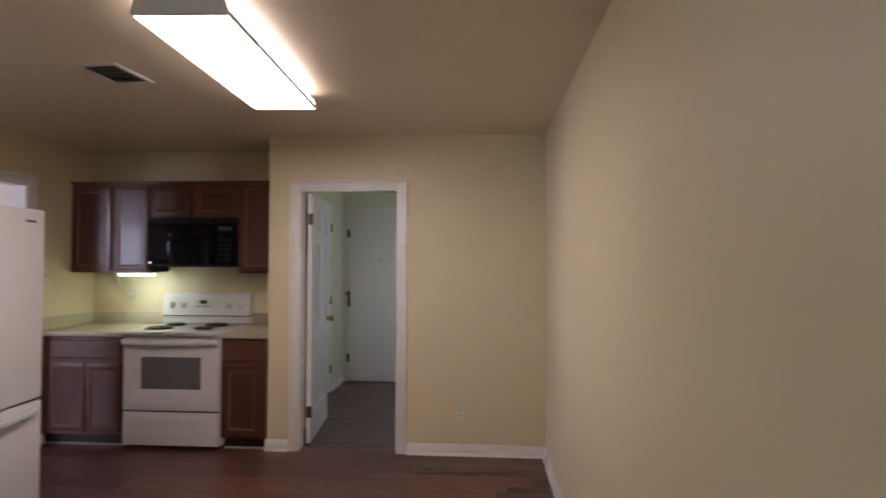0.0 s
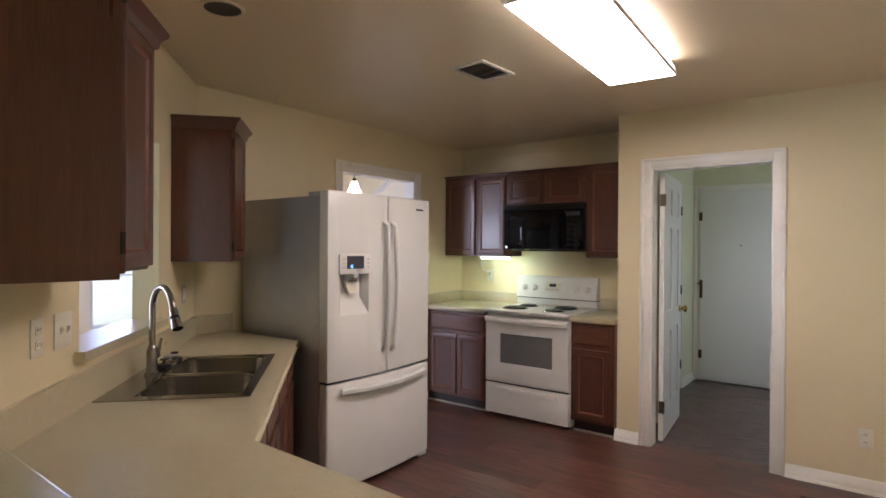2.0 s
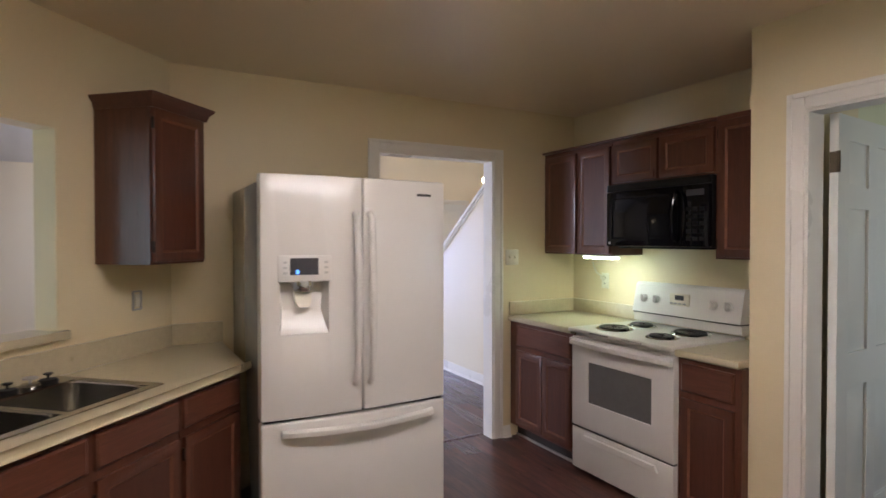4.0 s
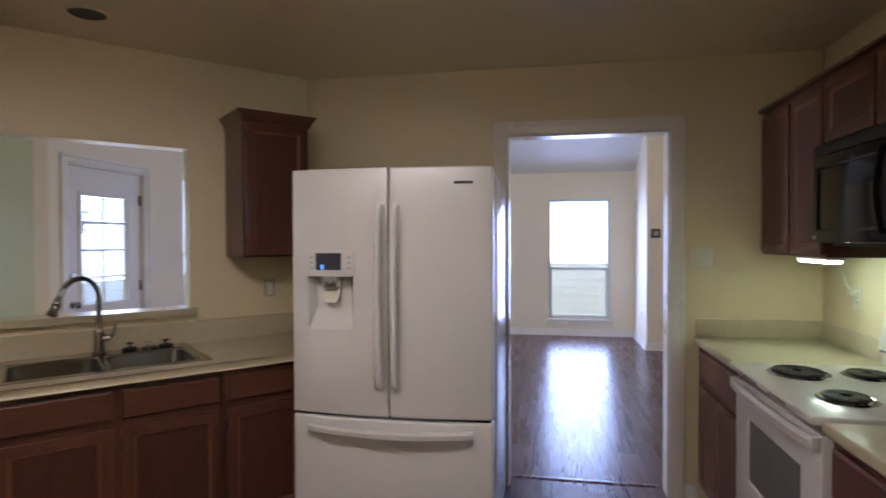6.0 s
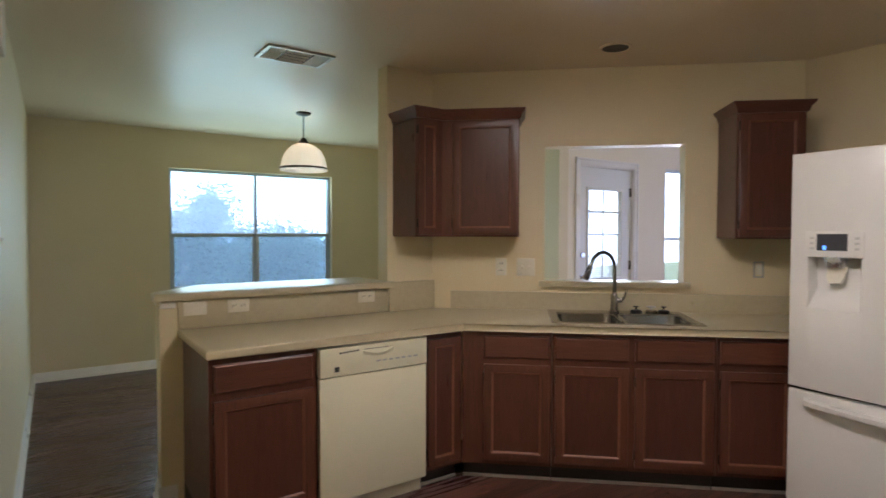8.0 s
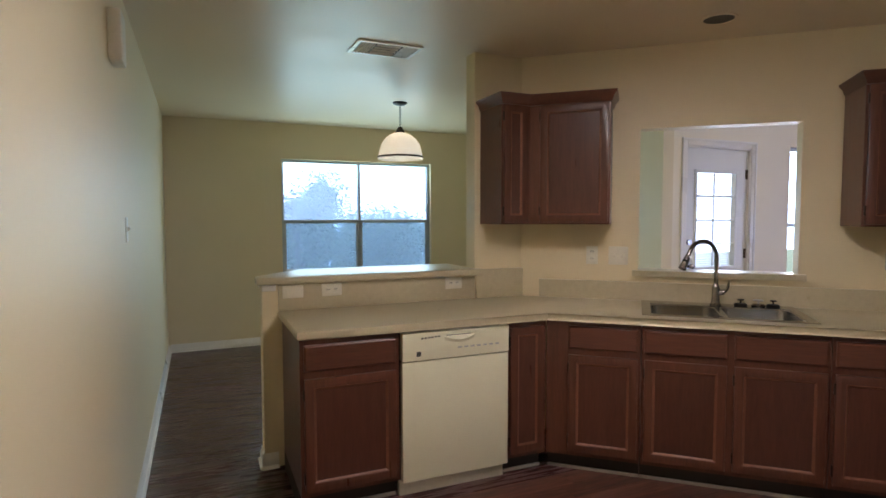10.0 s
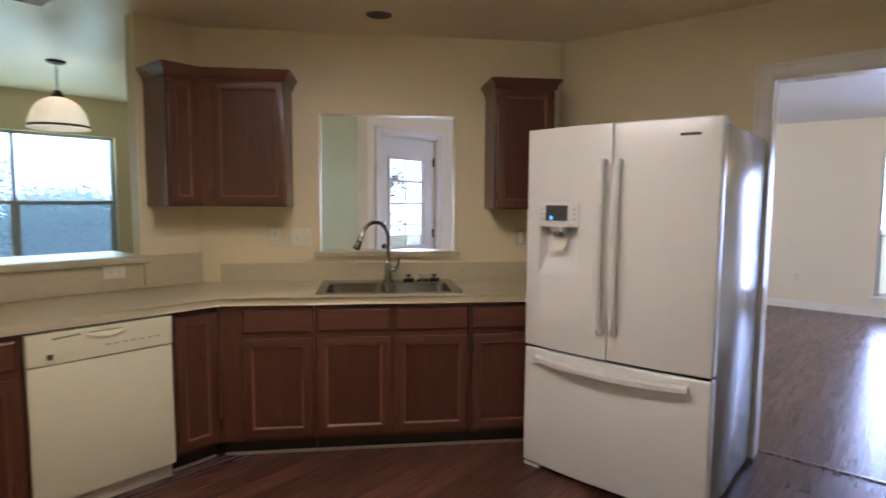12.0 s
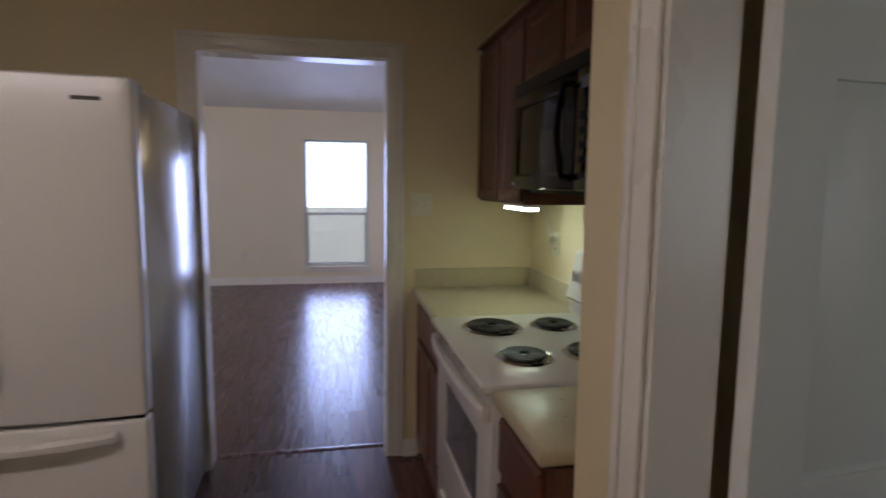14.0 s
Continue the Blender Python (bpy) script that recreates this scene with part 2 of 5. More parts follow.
def loft(bm, rings, caps=True, closed=True):
    vs = [[bm.verts.new(p) for p in ring] for ring in rings]
    n = len(rings[0])
    for a, b in zip(vs, vs[1:]):
        for i in range(n if closed else n - 1):
            bm.faces.new((a[i], a[(i + 1) % n], b[(i + 1) % n], b[i]))
    if caps:
        bm.faces.new(vs[0][::-1])
        bm.faces.new(vs[-1])


def lathe(bm, profile, c=(0, 0, 0), seg=32):
    rings = [[(c[0] + r * math.cos(2 * math.pi * i / seg), c[1] + r * math.sin(2 * math.pi * i / seg), c[2] + z) for i in range(seg)] for r, z in profile]
    loft(bm, rings, caps=False)


def tube(bm, pts, r, seg=10, flat=1.0):
    pts = [Vector(p) for p in pts]
    rings = []
    for i, p in enumerate(pts):
        d = (pts[min(i + 1, len(pts) - 1)] - pts[max(i - 1, 0)]).normalized()
        if i == 0:
            side = d.cross(Vector((0, 0, 1)))
            if side.length < 0.1:
                side = d.cross(Vector((0, 1, 0)))
        side = (side - d * side.dot(d)).normalized()
        up = side.cross(d).normalized()
        rr = r[i] if isinstance(r, (list, tuple)) else r
        rings.append([p + side * rr * math.cos(2 * math.pi * k / seg) + up * rr * flat * math.sin(2 * math.pi * k / seg) for k in range(seg)])
    loft(bm, rings)


def holed(bm, x0, x1, z0, z1, y0, y1, hx0, hx1, hz0, hz1, bevel=0.0, lip=0.0):
    """A slab with a rectangular hole through its thickness."""
    o = [(x0, z0), (x1, z0), (x1, z1), (x0, z1)]
    h = [(hx0, hz0), (hx1, hz0), (hx1, hz1), (hx0, hz1)]
    of = [bm.verts.new((x, y0, z)) for x, z in o]
    ob = [bm.verts.new((x, y1, z)) for x, z in o]
    hf = [bm.verts.new((x, y0, z)) for x, z in h]
    hb = [bm.verts.new((x, y1, z)) for x, z in h]
    for i in range(4):
        j = (i + 1) % 4
        bm.faces.new((of[i], of[j], hf[j], hf[i]))
        bm.faces.new((ob[j], ob[i], hb[i], hb[j]))
        bm.faces.new((of[j], of[i], ob[i], ob[j]))
        bm.faces.new((hf[i], hf[j], hb[j], hb[i]))
    bmesh.ops.recalc_face_normals(bm, faces=bm.faces[:])
    if bevel:
        edges = [e for e in bm.edges if (e.verts[0] in of and e.verts[1] in of) or (e.verts[0] in hf and e.verts[1] in hf)
                 or (e.verts[0] in of and e.verts[1] in ob)]
        bmesh.ops.bevel(bm, geom=edges, offset=bevel, segments=2, affect="EDGES", profile=0.5)


def finish(name, bm, material, smooth=True):
    bmesh.ops.recalc_face_normals(bm, faces=bm.faces[:])
    me = bpy.data.meshes.new(name)
    bm.to_mesh(me)
    bm.free()
    me.materials.append(material)
    if smooth:
        me.shade_smooth()
        me.set_sharp_from_angle(angle=radians(32))
    return me


def part(name, bm, material, parent, label=""):
    ob = new(name, finish(name, bm, material))
    ob.parent = parent
    if label:
        tagged(ob, label)
    return ob


def thing(name, m, label, category, group="", kind=""):
    ob = new(name)
    ob.empty_display_size = 0.1
    ob.matrix_world = m
    return tagged(ob, label, category, group, kind)


def structure(name, bm, material, label, category):
    return tagged(new(name, finish(name, bm, material)), label, category, kind="structure")


def BM():
    return bmesh.new()


def run(x, y, z, dx, dy):
    """A frame whose local x runs along (dx, dy), y goes back into the wall and z up."""
    d = math.hypot(dx, dy)
    return pose(x, y, z, 0, 0, math.degrees(math.atan2(dy / d, dx / d)))


# ---- plan ----
XE, YN, YR, XW, YS = 1.08, 5.04, 5.61, -2.91, -2.10      # east, door, range, west and nook walls
XS = -1.07                                               # face of the stub beside the range
P0, P1 = Vector((-1.28, 1.22)), Vector((-2.895, 2.70))   # diagonal sink wall
AX = (P1 - P0).normalized()
NX = Vector((AX.y, -AX.x))                               # from the diagonal wall into the kitchen
H = 2.452


def diag(s, off, z=0.0):
    p = P0 + AX * s + NX * off
    return p.x, p.y, z


def wall(name, boxes, material, label):
    bm = BM()
    for b in boxes:
        box(bm, *b)
    return structure(name, bm, material, label, "wall")


T = 0.12
wall("wall_east", [(XE, XE + T, YS - T, YN + T, 0, H)], PAINT, "cream painted plaster wall with soft sheen")
wall("wall_north", [(XS, -0.832, YN, YN + T, 0, H), (-0.046, XE, YN, YN + T, 0, H), (-0.832, -0.046, YN, YN + T, 2.035, H)], PAINT, "cream painted wall around the laundry doorway")
wall("wall_stub", [(XS, XS + T, YN + T, YR + T, 0, H)], PAINT, "cream painted short wall beside the range alcove")
wall("wall_range", [(XW - T, XS, YR, YR + T, 0, H)], PAINT, "cream painted wall behind the range")
wall("wall_west", [(XW - T, XW, 2.62, 3.93, 0, H), (XW - T, XW, 4.845, YR, 0, H), (XW - T, XW, 3.93, 4.845, 2.065, H)], PAINT, "cream painted wall around the living room doorway")
# diagonal wall with the pass-through
DL = (P1 - P0).length
bm = BM()
S0, S1, SZ0, SZ1 = 0.625, 1.495, 1.045, 1.955
for s0, s1, z0, z1 in ((-0.118, S0, 0, H), (S1, DL, 0, H), (S0, S1, 0, SZ0), (S0, S1, SZ1, H)):
    e0 = 0.06 if s0 < 0 else 0
    e1 = 0.05 if s1 == DL else 0
    prism(bm, [diag(s0, 0)[:2], diag(s1, 0)[:2], diag(s1 - e1, -T)[:2], diag(s0 - e0, -T)[:2]], z0, z1)
structure("wall_sink", bm, PAINT, "cream painted diagonal wall with a pass-through opening", "wall")
wall("wall_end", [(-1.195, -0.85, 1.02, 1.14, 0, H)], PAINT, "cream painted wall end beside the breakfast bar")
wall("wall_pony", [(-0.85, 0.46, 1.0, 1.12, 0, 1.042)], PAINT, "cream painted half wall under the breakfast bar")
# nook
WX0, WX1, WZ0, WZ1 = -1.885, -0.09, 0.77, 2.06
wall("wall_south", [(-3.07, WX0, YS - T, YS, 0, H), (WX1, XE, YS - T, YS, 0, H), (WX0, WX1, YS - T, YS, 0, WZ0), (WX0, WX1, YS - T, YS, WZ1, H)], PAINT, "cream painted nook wall around a wide window")
wall("wall_nook_west", [(-3.07, -2.95, YS, 0.62, 0, H)], PAINT, "cream painted side wall of the breakfast nook")
# living room
LH = 4.6
DX0, DX1 = -4.05, -3.225
FX0, FX1 = -5.78, -4.60
YF = 0.62
wall("wall_family_south", [(-8.42, FX0, YF - T, YF, 0, LH), (FX1, DX0, YF - T, YF, 0, LH), (DX1, -3.07, YF - T, YF, 0, LH), (-3.07, -2.95, YF - T, YF, H + 0.16, LH),
                           (DX0, DX1, YF - T, YF, 2.05, LH), (FX0, FX1, YF - T, YF, 0, 0.55), (FX0, FX1, YF - T, YF, 2.10, LH)], PAINT_LIVING, "pale painted living room wall with a glazed door")
LX = -8.3
LY0, LY1, LZ0, LZ1 = 4.18, 5.08, 0.25, 2.06
wall("wall_living_west", [(LX - T, LX, YF, LY0, 0, LH), (LX - T, LX, LY1, 5.56, 0, LH), (LX - T, LX, LY0, LY1, 0, LZ0), (LX - T, LX, LY0, LY1, LZ1, LH)], PAINT_LIVING, "pale painted living room wall with a tall window")
wall("wall_living_return", [(LX, -7.42, 5.44, 5.56, 0, LH)], PAINT_LIVING, "pale painted return wall of the living room")
wall("wall_foyer", [(-7.42, -7.30, 5.44, 7.72, 0, LH)], PAINT_LIVING, "pale painted foyer wall with a thermostat")
wall("wall_foyer_north", [(-7.30, -3.03, 7.6, 7.72, 0, LH)], PAINT_LIVING, "pale painted wall behind the stairs")
wall("wall_living_east", [(-3.03, -2.93, YF, 7.72, H + 0.16, LH), (-3.03, -2.93, YR + T, 7.72, 0, H + 0.16)], PAINT_LIVING, "pale painted upper wall above the kitchen")
# stair half wall with a sloping top
bm = BM()
yy = (5.62, 5.74)
loft(bm, [[(-5.9, y, 0), (-3.03, y, 0), (-3.03, y, 2.85), (-5.9, y, 0.80)] for y in yy])
structure("wall_stair", bm, PAINT_LIVING, "pale painted stair half wall with sloping top", "wall")
bm = BM()
for o, z, h in ((0.03, 0.80, 0.035), (0.012, 0.765, 0.035)):
    loft(bm, [[(-5.95, y, z - 0.036), (-3.03, y, z + 2.05), (-3.03, y, z + 2.05 + h), (-5.95, y, z - 0.036 + h)] for y in (5.62 - o, 5.74 + o)])
structure("stair_cap_trim", bm, TRIM, "white painted sloping cap on the stair wall", "trim")
# laundry
wall("wall_laundry_west", [(-1.23, -1.11, YR + T, 7.68, 0, H)], PAINT_LAUNDRY, "pale painted laundry wall")
wall("wall_laundry_north", [(-1.11, XE + T, 7.56, 7.68, 0, H)], PAINT_LAUNDRY, "pale painted laundry end wall")
# out of view; the opening is added to let daylight into the laundry
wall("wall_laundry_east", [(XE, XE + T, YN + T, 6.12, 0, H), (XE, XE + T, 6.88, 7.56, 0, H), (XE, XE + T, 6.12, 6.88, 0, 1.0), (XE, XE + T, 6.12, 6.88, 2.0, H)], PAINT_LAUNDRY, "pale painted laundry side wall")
# ceilings
bm = BM()
box(bm, XW - T, XE + T, YS - T, 7.72, H, H + 0.15)
structure("ceiling", bm, CEIL, "cream painted kitchen ceiling", "ceiling")
bm = BM()
loft(bm, [[(-8.42, y, 2.40), (-5.4, y, 4.02), (-2.93, y, 4.02), (-2.93, y, 4.14), (-5.4, y, 4.14), (-8.42, y, 2.52)] for y in (YF - T, 7.72)])
structure("ceiling_living", bm, CEIL_WHITE, "white vaulted living room ceiling", "ceiling")


# ---- trim ----
def board(name, pts, material=TRIM, h=0.085, t=0.014, label="white painted baseboard"):
    """A moulded baseboard along the polyline pts; the room lies on the right of its way."""
    bm = BM()
    prof = [(0, 0), (t + 0.013, 0), (t + 0.012, 0.008), (t + 0.006, 0.016), (t, 0.019), (t, h * 0.62), (t * 0.55, h * 0.74), (t * 0.55, h * 0.9), (t * 0.2, h), (0, h)]
    for (x0, y0), (x1, y1) in zip(pts, pts[1:]):
        d = Vector((x1 - x0, y1 - y0)).normalized()
        nn = Vector((d.y, -d.x))
        loft(bm, [[(px + nn.x * a + d.x * e, py + nn.y * a + d.y * e, b) for a, b in prof] for px, py, e in ((x0, y0, 0), (x1, y1, 0))])
    return structure(name, bm, material, label, "baseboard")


board("baseboard_east", [(XE, YN), (XE, YS)])
board("baseboard_north", [(0.025, YN), (XE - 0.014, YN)])
board("baseboard_stub", [(XS - 0.014, YN), (-0.903, YN)])
board("baseboard_south", [(XE - 0.014, YS), (-2.95, YS)])
board("baseboard_nook_west", [(-2.95, YS + 0.014), (-2.95, YF)])
board("baseboard_pony_end", [(0.46, 0.986), (0.46, 1.134)])
board("baseboard_pony_front", [(0.474, 1.12), (0.385, 1.12)])
board("baseboard_pony_back", [(-0.85, 1.0), (0.46, 1.0)])
board("baseboard_west", [(XW, 4.92), (XW, 4.99)])
board("baseboard_living_west", [(LX, YF), (LX, 5.44)], h=0.1)
board("baseboard_living_return", [(LX + 0.014, 5.44), (-7.30, 5.44)], h=0.1)
board("baseboard_foyer", [(-7.30, 5.426), (-7.30, 7.6)], h=0.1)
board("baseboard_stair", [(-5.9, 5.62), (-3.05, 5.62)], h=0.1)
board("baseboard_stair_end", [(-5.9, 5.74), (-5.9, 5.606)], h=0.1)
board("baseboard_laundry_west", [(-1.11, 5.74), (-1.11, 6.12)])
board("baseboard_laundry_corner", [(-1.11, 7.02), (-1.11, 7.56)])


def casing(name, m, w, h, cw=0.062, ct=0.018, depth=0.12, label="white painted door casing", both=True):
    """Casing and jamb round an opening: local x across, y into the wall, z up, from the opening's lower left."""
    ob = thing(name, m, label, "trim", kind="structure")
    for sgn, y in [(-1, 0.0)] + ([(1, depth)] if both else []):
        a, b = y + sgn * 0.0005, y + sgn * ct
        for nm, x0, x1, z0, z1, o0, o1, p0, p1 in (("side_casing", -cw, 0.004, 0, h + cw, -cw, -cw + 0.022, 0, h + cw), ("side_casing", w - 0.004, w + cw, 0, h + cw, w + cw - 0.022, w + cw, 0, h + cw),
                                               ("head_casing", 0.0045, w - 0.0045, h - 0.004, h + cw, -cw + 0.0225, w + cw - 0.0225, h + cw - 0.022, h + cw)):
            bm = BM()
            box(bm, x0, x1, min(a, y + sgn * ct * 0.6), max(a, y + sgn * ct * 0.6), z0, z1, 0.003)
            box(bm, o0, o1, min(y + sgn * ct * 0.5, b), max(y + sgn * ct * 0.5, b), p0, p1, 0.003)
            part(nm, bm, TRIM, ob)
    for nm, x0, x1, z0, z1 in (("jamb", -0.002, 0.016, 0, h), ("jamb", w - 0.016, w + 0.002, 0, h), ("head_jamb", 0.016, w - 0.016, h - 0.016, h + 0.002)):
        bm = BM()
        box(bm, x0, x1, 0.001, depth - 0.001, z0, z1)
        part(nm, bm, TRIM, ob)
    return ob


casing("casing_laundry", run(-0.832, YN, 0, 1, 0), 0.786, 2.035, cw=0.068)
casing("casing_living", run(XW, 3.93, 0, 0, 1), 0.915, 2.065, cw=0.072)
casing("casing_back_door", run(-1.045, 7.56, 0, 1, 0), 0.83, 2.085, both=False)
casing("casing_closet", run(-1.11, 6.18, 0, 0, 1), 0.78, 2.05, both=False)
casing("casing_patio_door", run(DX1, YF, 0, -1, 0), 0.825, 2.05, both=False)


# ---- windows and doors ----
def sash_window(name, m, w, h, material, label, mullion=True, rail=0.5, lower=SCREENED, blinds=False):
    """A single-hung window in an opening w wide and h high; local y goes out."""
    win = thing(name, m, label, "window", kind="structure")
    bm = BM()
    holed(bm, 0.0, w, 0.0, h, 0.05, 0.11, 0.03, w - 0.03, 0.03, h - 0.03)
    part("window_frame", bm, material, win)
    cols = [(0.03, w / 2 - 0.015), (w / 2 + 0.015, w - 0.03)] if mullion else [(0.03, w - 0.03)]
    if mullion:
        bm = BM()
        box(bm, w / 2 - 0.015, w / 2 + 0.015, 0.045, 0.105, 0.03, h - 0.03, 0.003)
        part("mullion", bm, material, win)
    zr = h * rail
    for x0, x1 in cols:
        bm = BM()
        box(bm, x0, x1, 0.05, 0.09, zr - 0.018, zr + 0.018, 0.003)
        part("meeting_rail", bm, material, win)
        bm = BM()
        holed(bm, x0 + 0.001, x1 - 0.001, 0.03, zr - 0.018, 0.06, 0.085, x0 + 0.022, x1 - 0.022, 0.052, zr - 0.02)
        part("lower_sash", bm, material, win)
        for z0, z1, mt, y in ((zr, h - 0.03, PANE_GLARE if lower is SCREENED else PANE, 0.092), (0.04, zr, lower, 0.074)):
            bm = BM()
            box(bm, x0, x1, y, y + 0.004, z0, z1)
            p = part("pane", bm, mt, win)
            p.visible_shadow = False
    return win


sash_window("window_1", run(WX1, YS, WZ0, -1, 0), WX1 - WX0, WZ1 - WZ0, ALU, "wide aluminium window with screened lower sashes", rail=0.46)
sash_window("window_2", run(LX, LY0, LZ0, 0, 1), LY1 - LY0, LZ1 - LZ0, VINYL, "tall white window with a bright view", mullion=False, rail=0.42, lower=PANE)
sash_window("window_3", run(FX1, YF, 0.55, -1, 0), FX1 - FX0, 1.55, VINYL, "white window with muntins beside the patio door", mullion=True, rail=0.5, lower=PANE)
# unseen window, added to account for the laundry's bluish daylight
sash_window("window_4", run(XE, 6.88, 1.0, 0, -1), 0.76, 1.0, VINYL, "small white unseen laundry window, added for its daylight", mullion=False, rail=0.5, lower=PANE)
bm = BM()
box(bm, LX - 0.03, LX + 0.03, LY0 - 0.03, LY1 + 0.03, LZ0 - 0.035, LZ0 - 0.001, 0.006)
structure("window_sill_living", bm, TRIM, "white painted window sill", "sill")
bm = BM()
box(bm, LX, LX + 0.012, LY0 - 0.02, LY1 + 0.02, LZ0 - 0.085, LZ0 - 0.036, 0.003)
structure("sill_apron_trim", bm, TRIM, "white painted apron under the window sill", "trim")


def knob(parent, x, y, z, sgn, material):
    bm = BM()
    cyl(bm, (x, y - sgn * 0.004, z), 0.030, 0.008, "y")
    rings = [(0.012, 0.0), (0.012, 0.022), (0.024, 0.032), (0.029, 0.045), (0.024, 0.058), (0.008, 0.064)]
    loft(bm, [[(x + r * math.cos(a), y - sgn * d, z + r * math.sin(a)) for a in [2 * math.pi * k / 20 for k in range(20)]] for r, d in rings])
    part("knob", bm, material, parent, "round brass knob" if material is BRASS else "round metal knob")


def hinge(parent, x, y, z):
    bm = BM()
    box(bm, x - 0.018, x + 0.018, y - 0.002, y + 0.002, z - 0.045, z + 0.045, 0.001)
    cyl(bm, (x, y - 0.005, z), 0.006, 0.092, "z", 10)
    part("hinge", bm, HINGE, parent, "dark bronze hinge")


def panel_leaf(name, m, w, h, label, knob_x=None, knob_mat=BRASS, hinge_x=None, category="door"):
    """A six-panel door leaf. Local x across, y thickness (0 to 0.035), z up."""
    leaf = thing(name, m, label, category, kind="structure")
    st, rails = 0.11, [0.0, 0.235, 0.80, 0.955, 1.60, 1.70, h - 0.11, h]
    bm = BM()
    for x0, x1 in ((0, st), (w / 2 - 0.05, w / 2 + 0.05), (w - st, w)):
        box(bm, x0, x1, 0, 0.035, 0, h)
    for z0, z1 in zip(rails[::2], rails[1::2]):
        for x0, x1 in ((st, w / 2 - 0.05), (w / 2 + 0.05, w - st)):
            box(bm, x0, x1, 0, 0.035, z0, z1)
    part("door_frame", bm, DOORPAINT, leaf)
    for z0, z1 in ((0.235, 0.80), (0.955, 1.60), (1.70, h - 0.11)):
        for x0, x1 in ((st, w / 2 - 0.05), (w / 2 + 0.05, w - st)):
            bm = BM()
            box(bm, x0, x1, 0.012, 0.023, z0, z1)
            a, b = 0.012, 0.045
            for ya, yb in ((0.012, 0.002), (0.023, 0.033)):
                loft(bm, [[(x0 + o, y, z0 + o), (x1 - o, y, z0 + o), (x1 - o, y, z1 - o), (x0 + o, y, z1 - o)] for o, y in ((a, ya), (b, yb))])
            part("panel", bm, DOORPAINT, leaf)
    if knob_x is not None:
        knob(leaf, knob_x, 0.0, 0.93, 1, knob_mat)
        knob(leaf, knob_x, 0.035, 0.93, -1, knob_mat)
    if hinge_x is not None:
        for z in (0.25, 1.02, h - 0.2):
            hinge(leaf, hinge_x, -0.002, z)
    return leaf


# laundry door, swung open into the laundry
laundry_leaf = panel_leaf("door_1", pose(-0.772, 5.19, 0.012, 0, 0, 95.5), 0.76, 2.01, "white six-panel door standing open into the laundry", knob_x=0.70, hinge_x=None)
for z in (0.25, 1.80):
    bm = BM()
    box(bm, -0.003, -0.0005, 0.002, 0.033, z - 0.045, z + 0.045)
    cyl(bm, (-0.007, -0.003, z), 0.0075, 0.092, "z", 12)
    part("hinge", bm, HINGE, laundry_leaf, "dark bronze hinge")
# door on the laundry's side wall
panel_leaf("door_2", run(-1.096, 6.19, 0.01, 0, 1), 0.76, 2.03, "white six-panel closet door, closed", hinge_x=0.772)
# slab door at the end
d3 = thing("door_3", run(-1.04, 7.535, 0.01, 1, 0), "plain white slab door with a lever and dead bolt", "door", kind="structure")
bm = BM()
box(bm, 0, 0.82, 0, 0.024, 0, 2.07, 0.002)
part("door_slab", bm, DOORPAINT, d3)
for z in (0.28, 1.80):
    hinge(d3, 0.008, -0.003, z)
bm = BM()
box(bm, 0.0, 0.03, -0.008, 0.0, 0.90, 1.10, 0.003)
box(bm, -0.02, 0.03, -0.035, -0.02, 1.05, 1.07, 0.003)
part("latch", bm, HINGE, d3, "dark security latch")
bm = BM()
cyl(bm, (0.41, -0.003, 1.48), 0.008, 0.008, "y", 12)
part("peephole", bm, HINGE, d3)
# foyer door far behind the stairs
panel_leaf("door_4", run(-7.255, 6.41, 0.01, 0, 1), 0.80, 2.03, "white six-panel front door, closed")
casing("casing_foyer", run(-7.30, 6.40, 0, 0, 1), 0.82, 2.05, both=False)

# glazed patio door
pd = thing("door_5", run(DX1 - 0.016, YF - 0.03, 0.01, -1, 0), "white patio door with a large leaded glass lite", "door", kind="structure")
PW = 0.793
bm = BM()
holed(bm, 0, PW, 0, 2.03, 0, 0.044, 0.140, PW - 0.150, 0.935, 1.805)
part("door_slab", bm, DOORPAINT, pd)
bm = BM()
holed(bm, 0.115, PW - 0.125, 0.91, 1.83, -0.012, 0.0, 0.145, PW - 0.155, 0.94, 1.80, 0.003)
part("lite_frame", bm, DOORPAINT, pd)
for z in (1.15, 1.37, 1.59):
    bm = BM()
    box(bm, 0.14, PW - 0.15, 0.008, 0.02, z - 0.008, z + 0.008)
    part("muntin", bm, DOORPAINT, pd)
bm = BM()
box(bm, PW / 2 - 0.02, PW / 2 - 0.008, 0.009, 0.019, 0.935, 1.805)
part("muntin", bm, DOORPAINT, pd)
bm = BM()
box(bm, 0.135, PW - 0.145, 0.02, 0.026, 0.93, 1.81)
part("pane", bm, PANE, pd).visible_shadow = False
bm = BM()
loft(bm, [[(x, 0.030, -0.0045), (x, 0.0306, -0.0045), (x, 0.0386, 0.0045), (x, 0.038, 0.0045)] for x in (0.145, PW - 0.155)])
slat_mesh = finish("slat", bm, BLIND, smooth=False)
for k in range(42):
    sl = new("slat", slat_mesh)
    sl.parent = pd
    sl.location = (0, 0, 0.945 + k * 0.0205)
knob(pd, 0.06, 0.0, 0.95, 1, NICKEL)
bm = BM()
cyl(bm, (0.06, -0.008, 1.17), 0.026, 0.016, "y")
part("dead_bolt", bm, NICKEL, pd)
for z in (0.3, 1.05, 1.8):
    hinge(pd, PW - 0.005, -0.004, z)

